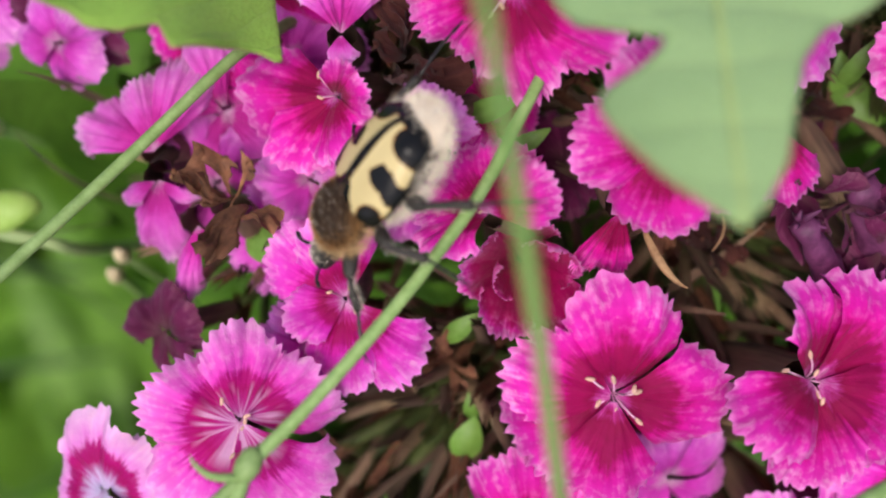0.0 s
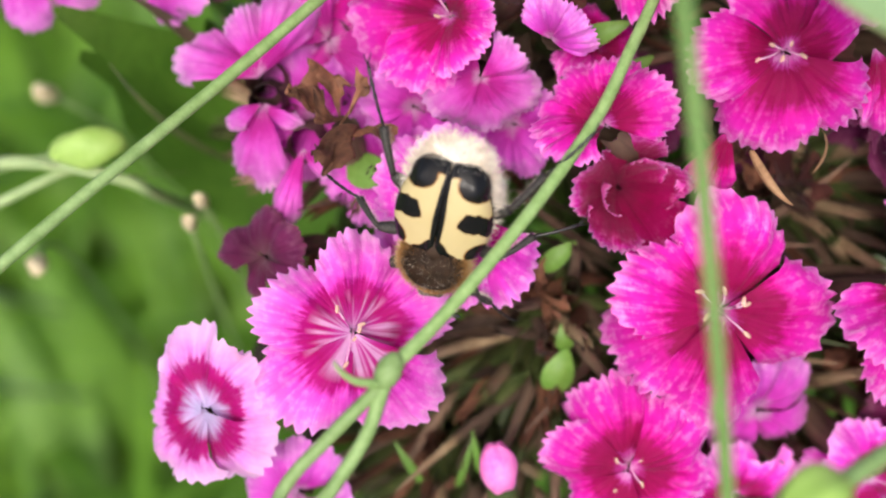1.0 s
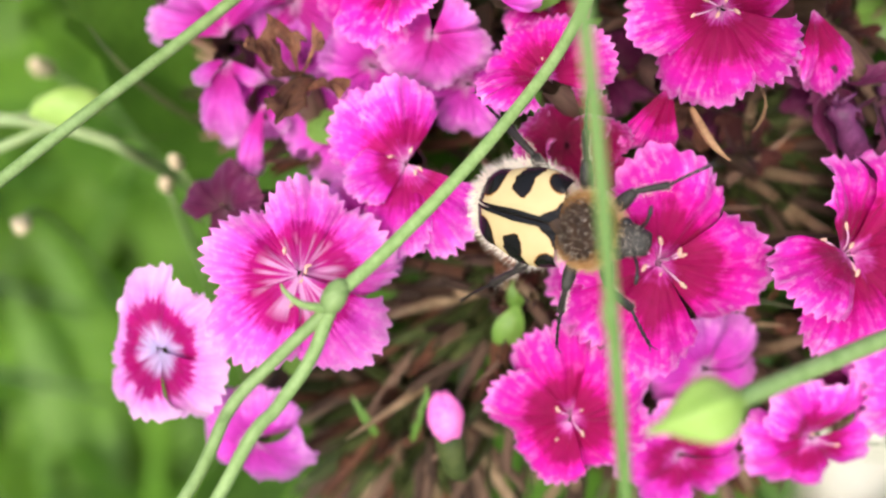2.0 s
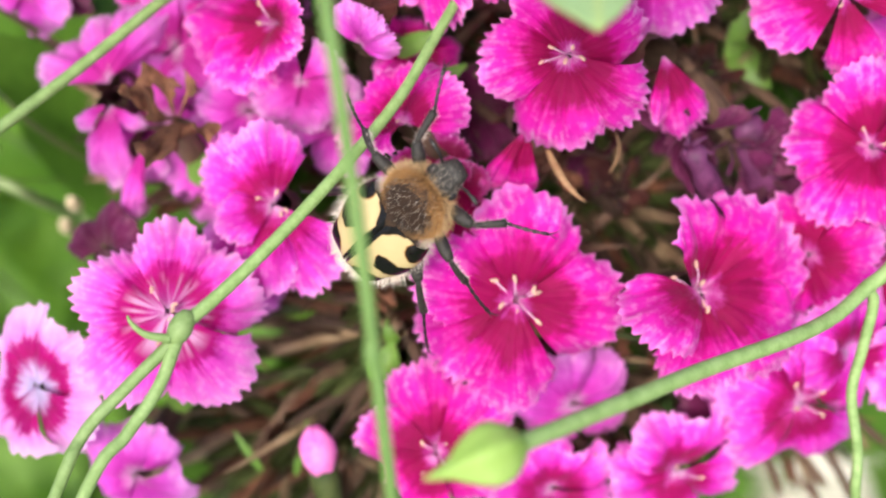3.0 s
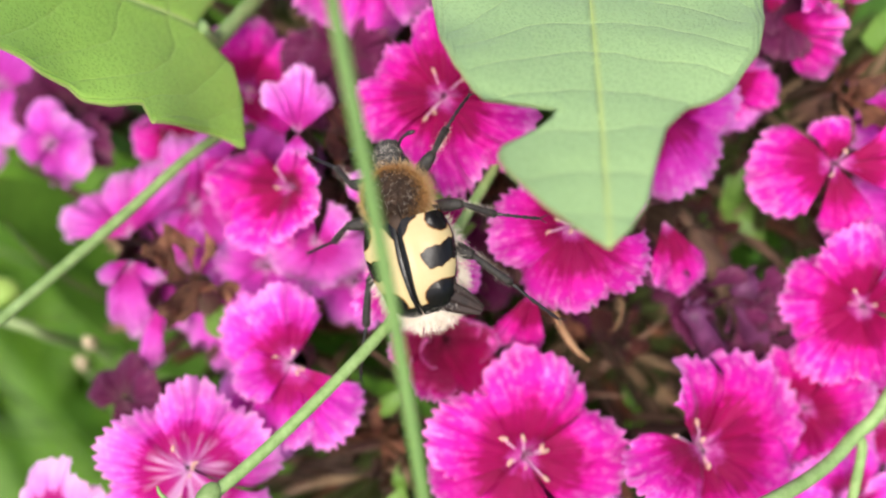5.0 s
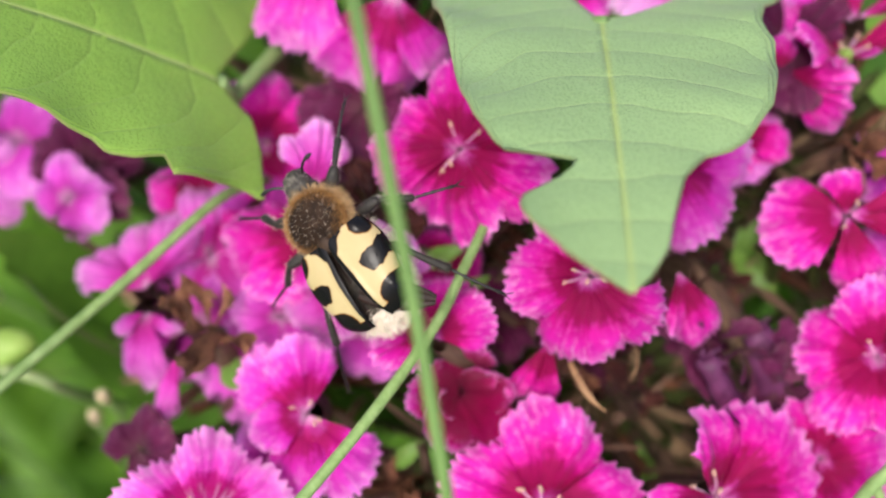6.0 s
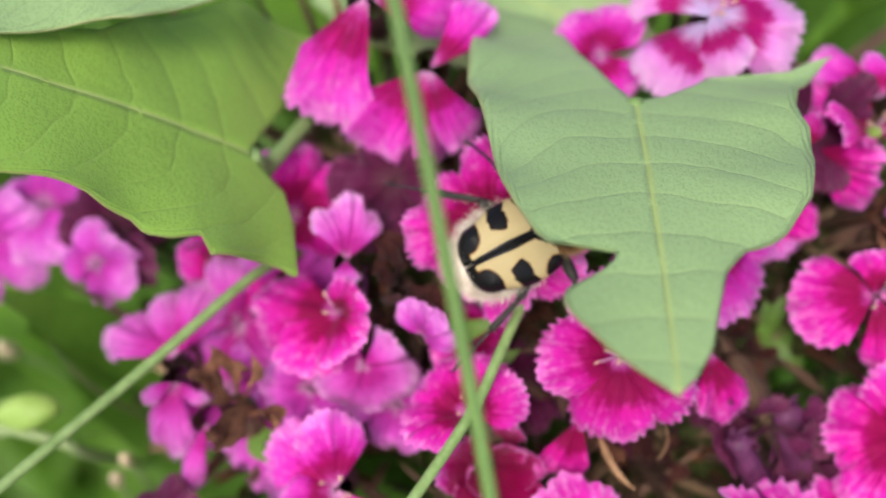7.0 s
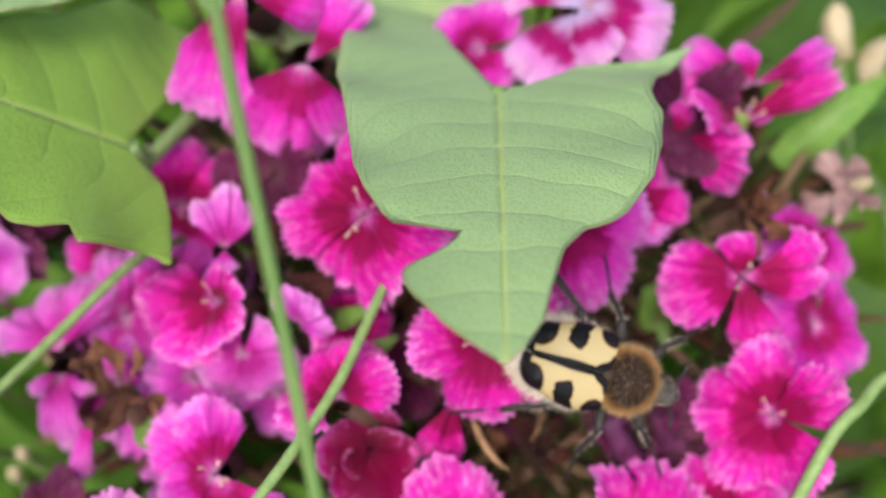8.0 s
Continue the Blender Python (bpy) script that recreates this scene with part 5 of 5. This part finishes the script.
# ---- the bee beetle ----
def beetle_materials():
    made = {}
    m, nt, bsdf = material("elytron_shell", 0.27, Specular_IOR_Level=0.18)
    att = nt.nodes.new("ShaderNodeAttribute")
    att.attribute_name = "mark"
    tc = nt.nodes.new("ShaderNodeTexCoord")
    n1 = node(nt, "ShaderNodeTexNoise", Scale=2600.0, Detail=3.0)
    nt.links.new(tc.outputs["Object"], n1.inputs["Vector"])
    d = math_node(nt, "ADD", att.outputs["Fac"], math_node(nt, "MULTIPLY", math_node(nt, "SUBTRACT", n1.outputs[0], 0.5), 0.10))
    col = ramp(nt, d, [(0.44, (0.56, 0.455, 0.235)), (0.48, (0.30, 0.12, 0.025)), (0.515, (0.012, 0.010, 0.009)), (0.9, (0.008, 0.008, 0.009))]).outputs[0]
    n2 = node(nt, "ShaderNodeTexNoise", Scale=500.0, Detail=2.0)
    nt.links.new(tc.outputs["Object"], n2.inputs["Vector"])
    col = mix_colour(nt, math_node(nt, "MULTIPLY", n2.outputs[0], 0.35), col, (0.55, 0.42, 0.25), "MULTIPLY")
    nt.links.new(col, bsdf.inputs["Base Color"])
    bump(nt, bsdf, n1.outputs[0], 0.4, 0.00006)
    made["shell"] = m
    made["black"] = grained("beetle_black", (0.006, 0.006, 0.006), (0.022, 0.019, 0.017), 2500, 0.32, 0.06, per_piece=0.05, spec=0.45)
    made["rugged"] = grained("head_black", (0.010, 0.009, 0.008), (0.050, 0.042, 0.034), 3800, 0.55, 0.12, per_piece=0.05, spec=0.35)
    made["brown"] = grained("pronotum_brown", (0.020, 0.010, 0.005), (0.060, 0.028, 0.011), 1500, 0.7, 0.08, per_piece=0.03)
    made["gold"] = grained("golden_fur", (0.22, 0.10, 0.03), (0.54, 0.29, 0.10), 900, 0.6, 0.0, per_piece=0.05)
    made["cream"] = grained("cream_fur", (0.72, 0.60, 0.46), (0.90, 0.84, 0.74), 900, 0.6, 0.0, per_piece=0.05)
    made["fawn"] = grained("fawn_fur", (0.40, 0.24, 0.10), (0.70, 0.50, 0.28), 900, 0.6, 0.0, per_piece=0.05)
    made["wing"] = grained("wing_membrane", (0.012, 0.008, 0.007), (0.05, 0.028, 0.022), 900, 0.5, 0.05, through_light=0.3, spec=0.3)
    made["belly"] = grained("belly_skin", (0.010, 0.009, 0.008), (0.07, 0.055, 0.04), 700, 0.6, 0.1)
    return made


BM = beetle_materials()
ELY_LEN, ELY_HALF, ELY_FRONT = 6.6, 3.2, 1.6


def elytron(side):
    """One wing case; its hinge is the local origin at the shoulder, the seam on the inner side."""
    rows, marks = [], []
    n, k = 56, 34
    for i in range(n + 1):
        s = i / n
        half = ELY_HALF * (0.80 + 0.20 * math.sin(math.pi * min(1, s * 1.25 + 0.1))) * (1 if s < 0.72 else math.sqrt(max(0.0, 1 - ((s - 0.72) / 0.30) ** 2.4)))
        row, mk = [], []
        for j in range(k + 1):
            a = j / k
            x = half * math.sin(a * math.pi / 2)
            dome = 1.75 * (0.62 + 0.38 * math.sin(math.pi * (0.15 + 0.75 * s))) * (1 - 0.55 * max(0, (s - 0.75) / 0.25) ** 2)
            z = dome * math.cos(a * math.pi / 2) ** 0.75 + 0.10 * math.exp(-((a - 0.06) / 0.05) ** 2)
            bump_ = 0.16 * math.exp(-(((s - 0.80) / 0.10) ** 2 + ((a - 0.55) / 0.16) ** 2)) + 0.16 * math.exp(-(((s - 0.06) / 0.06) ** 2 + ((a - 0.62) / 0.13) ** 2))
            row.append(Vector((side * (x + 0.02), -s * ELY_LEN, z + bump_)) * MM)
            # black marks: positive inside
            spots = [
                1 - math.hypot((s - 0.085) / 0.125, (a - 0.72) / 0.25),
                min((0.106 - abs(s - 0.44 + 0.12 * (a - 0.6) + 0.012 * math.sin(a * 17 + 1) + 0.006 * math.sin(a * 41))) / 0.06, (a - 0.24 - 0.9 * max(0.0, s - 0.44)) / 0.10),
                1.6 * (1 - math.hypot((s - 0.835) / 0.145, max(0.0, 0.60 - a) / 0.42)),
                (s - 0.895) / 0.05,
                (0.045 + 0.05 * max(0.0, 0.5 - abs(s - 0.45)) - a) / 0.03,
                (0.20 - s - 0.62 * a + 0.02 * math.sin(a * 23)) / 0.08,
                (a - 0.955) / 0.03,
            ]
            mk.append(max(0.0, min(1.0, 0.5 + 0.5 * max(spots))))
        rows.append(row)
        marks.append(mk)
    bm = bmesh.new()
    layer = bm.verts.layers.float.new("mark")
    vs = grid(bm, rows)
    for vr, mr in zip(vs, marks):
        for v, q in zip(vr, mr):
            v[layer] = q
    if side > 0:
        bmesh.ops.reverse_faces(bm, faces=bm.faces)
    return bm


def fur(rnd, count, where, length, width, lean, spread=0.35):
    """Hairs as thin blades: where() gives a root and its outward way, in mm."""
    bm = bmesh.new()
    for _ in range(count):
        p, d = where()
        d = (d.normalized() + lean + Vector((rnd.gauss(0, spread), rnd.gauss(0, spread), rnd.gauss(0, spread)))).normalized()
        L = rnd.uniform(0.6, 1.15) * length
        side = d.cross(Vector((rnd.gauss(0, 1), rnd.gauss(0, 1), rnd.gauss(0, 1)))).normalized() * width / 2
        mid = p + d * L * 0.55
        tip = p + d * L + lean * 0.2 * L
        a, b = bm.verts.new((p - side) * MM), bm.verts.new((p + side) * MM)
        c, e = bm.verts.new((mid + side * 0.7) * MM), bm.verts.new((mid - side * 0.7) * MM)
        f = bm.verts.new(tip * MM)
        bm.faces.new((a, b, c, e))
        bm.faces.new((e, c, f))
    return bm


def shell_roots(rnd, centre, size, low=-0.2, side=None):
    """Roots over an ellipsoid above a level of its own z."""
    def where():
        while True:
            n = Vector((rnd.gauss(0, 1), rnd.gauss(0, 1), rnd.gauss(0, 1))).normalized()
            if n.z < low or (side and not side(n)):
                continue
            return Vector((centre[0] + n.x * size[0], centre[1] + n.y * size[1], centre[2] + n.z * size[2])), Vector((n.x / size[0], n.y / size[1], n.z / size[2]))
    return where


def leg(name, parent, root, knee, ankle, toe, fat, spur_seed):
    """Femur, tibia and jointed tarsus; the femur's mesh starts at its own hip."""
    hip = Vector(root) * MM
    k, a, t = (Vector(p) * MM - hip for p in (knee, ankle, toe))
    bm = bmesh.new()
    tube(bm, bend((0, 0, 0), k * 0.5 + Vector((0, 0, 0.0002)), k, 8), [fat * MM * (0.6 + 0.5 * math.sin(math.pi * (i + 0.6) / 9)) for i in range(9)], 10)
    ob = part("leg", bm, BM["rugged"], parent, "black bristly leg")
    ob.location = hip
    bm = bmesh.new()
    tube(bm, bend(k, (k + a) * 0.5 + Vector((0, 0, 0.0002)), a, 8), [fat * MM * (0.42 + 0.26 * i / 8) for i in range(9)], 8)
    rnd = random.Random(spur_seed)
    for i in range(5):
        p = k.lerp(a, 0.25 + 0.15 * i)
        d = Vector((rnd.gauss(0, 1), rnd.gauss(0, 1), -0.5)).normalized() * 0.0004
        tube(bm, [p, p + d], [0.00007, 0.00002], 5)
    part("tibia", bm, BM["rugged"], ob)
    bm = bmesh.new()
    joints = bend(a, (a + t) * 0.5 + Vector((0, 0, 0.0003)), t, 10)
    tube(bm, joints, [(0.14 if i % 2 else 0.085) * MM for i in range(11)], 7)
    for s in (-1, 1):
        d = (t - a).normalized()
        e = d.cross(Vector((0, 0, 1))).normalized() * s
        tube(bm, bend(t, t + d * 0.0004 + e * 0.0002, t + d * 0.0005 + e * 0.0003 - Vector((0, 0, 0.0003)), 4), [0.00006, 0.00005, 0.00004, 0.00003, 0.00001], 5)
    part("tarsus", bm, BM["black"], ob)
    def roots():
        i = rnd.random()
        p = ((k * i if rnd.random() < 0.5 else k.lerp(a, i)) + hip) / MM
        return p - Vector((0, 0, 0)), Vector((rnd.gauss(0, 1), rnd.gauss(0, 1), -0.4))
    bm = fur(rnd, 620, roots, 0.6, 0.018, Vector((0, 0, -0.1)))
    bmesh.ops.translate(bm, vec=-hip, verts=bm.verts)
    part("leg_fur", bm, BM["cream"], ob, "pale leg fringe")
    return ob


def build_beetle():
    rnd = random.Random(11)
    ob = thing("bee_beetle", lie(0, 0, 8), "furry bee beetle, cream wing cases with black bands", "beetle")
    # body under the wing cases
    bm = bmesh.new()
    ellipsoid(bm, (0, -1.7 * MM, -0.5 * MM), (2.6 * MM, 3.7 * MM, 1.45 * MM), 28, 18)
    part("abdomen", bm, BM["belly"], ob, "banded dark and cream abdomen")
    bm = bmesh.new()
    ellipsoid(bm, (0, -4.8 * MM, -0.55 * MM), (1.9 * MM, 1.05 * MM, 1.15 * MM), 24, 14)
    tail = part("tail", bm, BM["cream"], ob, "white furry tail tip")
    part("tail_fur", fur(rnd, 1200, shell_roots(rnd, (0, -4.8, -0.55), (1.9, 1.05, 1.15), -0.5), 0.75, 0.05, Vector((0, -0.5, 0.1))), BM["cream"], tail)
    for side in (-1, 1):
        e = part("elytron", elytron(side), BM["shell"], ob, "glossy cream wing case with black bands")
        e.matrix_local = Matrix.Translation(Vector((side * 0.03, ELY_FRONT, 0.12)) * MM)
        if side < 0:
            left = e
        else:
            right = e
        part("side_fur", fur(rnd, 900, shell_roots(rnd, (0, -1.7, -0.55), (2.85, 3.9, 1.3), -0.6, lambda n, s=side: n.x * s > 0.55 and n.z < 0.35), 1.15, 0.045, Vector((0, -0.45, 0.1))), BM["cream"], ob, "long cream side hair")
    # small shield between the wing cases
    bm = bmesh.new()
    ellipsoid(bm, (0, 1.45 * MM, 1.45 * MM), (0.55 * MM, 0.75 * MM, 0.25 * MM), 14, 8)
    part("scutellum", bm, BM["brown"], ob)
    # thorax
    bm = bmesh.new()
    ellipsoid(bm, (0, 3.2 * MM, 0.25 * MM), (2.22 * MM, 2.0 * MM, 1.55 * MM), 30, 20)
    pron = part("pronotum", bm, BM["brown"], ob, "brown pronotum under golden fur")
    part("pronotum_fur", fur(rnd, 4200, shell_roots(rnd, (0, 3.2, 0.25), (2.22, 2.0, 1.55), 0.05, lambda n: n.z < 0.30 + 0.45 * rnd.random()), 0.5, 0.022, Vector((0, -0.7, 0.15)), 0.22), BM["gold"], pron, "short golden-brown fur")
    part("pale_hair", fur(rnd, 320, shell_roots(rnd, (0, 3.2, 0.25), (2.24, 2.02, 1.6), 0.3), 0.32, 0.028, Vector((0, -0.5, 0.2)), 0.4), BM["cream"], pron, "sparse pale hairs dusted with pollen")
    part("crown_fur", fur(rnd, 3600, shell_roots(rnd, (0, 3.1, 0.25), (2.15, 1.95, 1.56), 0.42), 0.42, 0.022, Vector((0, -0.9, 0.0)), 0.2), BM["brown"], pron, "dark brown fur patch")
    part("collar_fur", fur(rnd, 2300, shell_roots(rnd, (0, 3.2, 0.1), (2.27, 2.05, 1.45), -0.6, lambda n: n.z < 0.30), 0.8, 0.03, Vector((0, -0.3, 0.1))), BM["fawn"], pron, "fawn fur fringe")
    # head
    bm = bmesh.new()
    bmesh.ops.create_cube(bm, size=2.0)
    bmesh.ops.subdivide_edges(bm, edges=bm.edges, cuts=5, use_grid_fill=True)
    for vert in bm.verts:
        p = vert.co
        q = p.normalized() * 0.55 + p * 0.45
        taper = 1 - 0.22 * max(0.0, q.y)
        vert.co = Vector((q.x * 1.08 * taper, 5.85 + q.y * 1.35, -0.42 + q.z * 0.72 * (1 - 0.25 * max(0.0, q.y)) - 0.12 * q.y)) * MM
        vert.co += 0.00005 * noise.noise_vector(vert.co * 2400)
    head = part("head", bm, BM["rugged"], ob, "black punctured head")
    for side in (-1, 1):
        part("eye", ellipsoid(bmesh.new(), (side * 1.02 * MM, 5.35 * MM, -0.30 * MM), (0.36 * MM, 0.42 * MM, 0.40 * MM), 14, 10), BM["black"], head, "shiny black eye")
        bm = bmesh.new()
        tube(bm, bend((side * 0.75 * MM, 6.2 * MM, -0.3 * MM), (side * 1.3 * MM, 7.0 * MM, 0.1 * MM), (side * 1.9 * MM, 7.0 * MM, 0.2 * MM), 7), 0.00011, 6)
        ellipsoid(bm, (side * 2.15 * MM, 7.05 * MM, 0.2 * MM), (0.42 * MM, 0.16 * MM, 0.14 * MM), 10, 6)
        part("antenna", bm, BM["black"], head, "short clubbed antenna")
    part("head_fur", fur(rnd, 620, shell_roots(rnd, (0, 5.75, -0.4), (1.0, 1.25, 0.72), 0.0), 0.30, 0.018, Vector((0, 0.2, 0.3))), BM["cream"], head)
    # hind wings, folded under the cases
    wings = []
    for side in (-1, 1):
        bm = bmesh.new()
        rows = []
        for i in range(11):
            t = i / 10
            half = 1.1 * math.sin(math.pi * (0.18 + 0.74 * t)) ** 0.8
            rows.append([Vector((side * (0.9 + 0.5 * t) + half * c, -0.2 - 5.3 * t, 0.10 * math.cos(c * 9) + 0.15 * math.sin(t * 5))) * MM for c in (2 * j / 10 - 1 for j in range(11))])
        grid(bm, rows)
        wing = part("hind_wing", bm, BM["wing"], ob, "smoky brown folded hind wing")
        wing.matrix_local = Matrix.Translation((0, 0, 0.9 * MM))
        wings.append(wing)
    legs = []
    for side in (-1, 1):
        for root, knee, ankle, toe, fat in (((1.5, 4.2, -0.8), (3.2, 5.2, -0.6), (4.2, 6.6, -1.9), (6.2, 8.3, -2.9), 0.44), ((2.1, 2.0, -1.0), (4.3, 1.9, -0.4), (6.0, 0.9, -1.8), (8.7, 0.2, -2.9), 0.42), ((1.9, -0.6, -1.2), (3.9, -2.0, -0.5), (5.4, -4.6, -1.6), (7.4, -8.0, -2.7), 0.48)):
            flip = lambda p: (p[0] * side, p[1], p[2])
            legs.append(leg("leg", ob, flip(root), flip(knee), flip(ankle), flip(toe), fat, len(legs)))
    return ob, left, right, wings, legs


beetle, case_left, case_right, hind_wings, beetle_legs = build_beetle()


# ---- what moves ----
def motions():
    walk(beetle, [(t, lie(*row)) for t, *row in BEETLE])
    shoulder = lambda side: Matrix.Translation(Vector((side * 0.03, ELY_FRONT, 0.12)) * MM)
    for case, side in ((case_left, -1), (case_right, 1)):
        rows = []
        for t, spread, lift in ((0.0, 0, 0), (3.0, 0, 0), (3.1, 8, 3), (3.2, 20, 8), (3.3, 32, 26), (3.4, 44, 38), (3.5, 50, 44), (3.6, 44, 38), (3.7, 12, 8), (3.9, 0, 0), (5.3, 0, 0), (5.6, 20, 8), (5.8, 22, 10), (6.0, 6, 2), (6.2, 0, 0), (8.0, 0, 0)):
            hinge = Matrix.Translation((side * 1.6 * MM, 0, 0))
            rows.append((t, shoulder(side) @ hinge @ pose(0, 0, 0, -lift, side * lift * 0.1, side * spread) @ hinge.inverted()))
        walk(case, rows)
    for wing, side in zip(hind_wings, (-1, 1)):
        rest = Matrix.Translation((0, 0.8 * MM, 0.75 * MM))
        out = Matrix.Translation((-1.1 * MM, -2.9 * MM, 0.95 * MM)) @ pose(0, 0, 0, 8, 0, 46) if side > 0 else rest
        wide = Matrix.Translation((-0.9 * MM, -3.1 * MM, 1.0 * MM)) @ pose(0, 0, 0, 8, 0, 30) if side > 0 else rest
        walk(wing, [(0.0, rest), (4.1, rest), (4.4, out), (5.5, out), (5.8, wide), (6.1, out), (6.8, out), (7.0, rest), (7.2, rest), (7.4, out), (7.6, out), (7.9, rest), (8.0, rest)])
    for k, limb in enumerate(beetle_legs):
        hip = Matrix.Translation(limb.location)
        rows = []
        for i in range(17):
            t = i * 0.5
            swing = 9 * math.sin(t * 5.5 + k * 2.1)
            rows.append((t, hip @ pose(0, 0, 0, 5 * math.sin(t * 4.1 + k * 1.3), 0, swing)))
        walk(limb, rows)
    for stem, rows in ((blade_stem, BLADE_ROWS), (fork, FORK_ROWS), (slant, SLANT_ROWS), (budded, BUDDED_ROWS)):
        walk(stem, [(t, lie(*row)) for t, *row in rows])


motions()
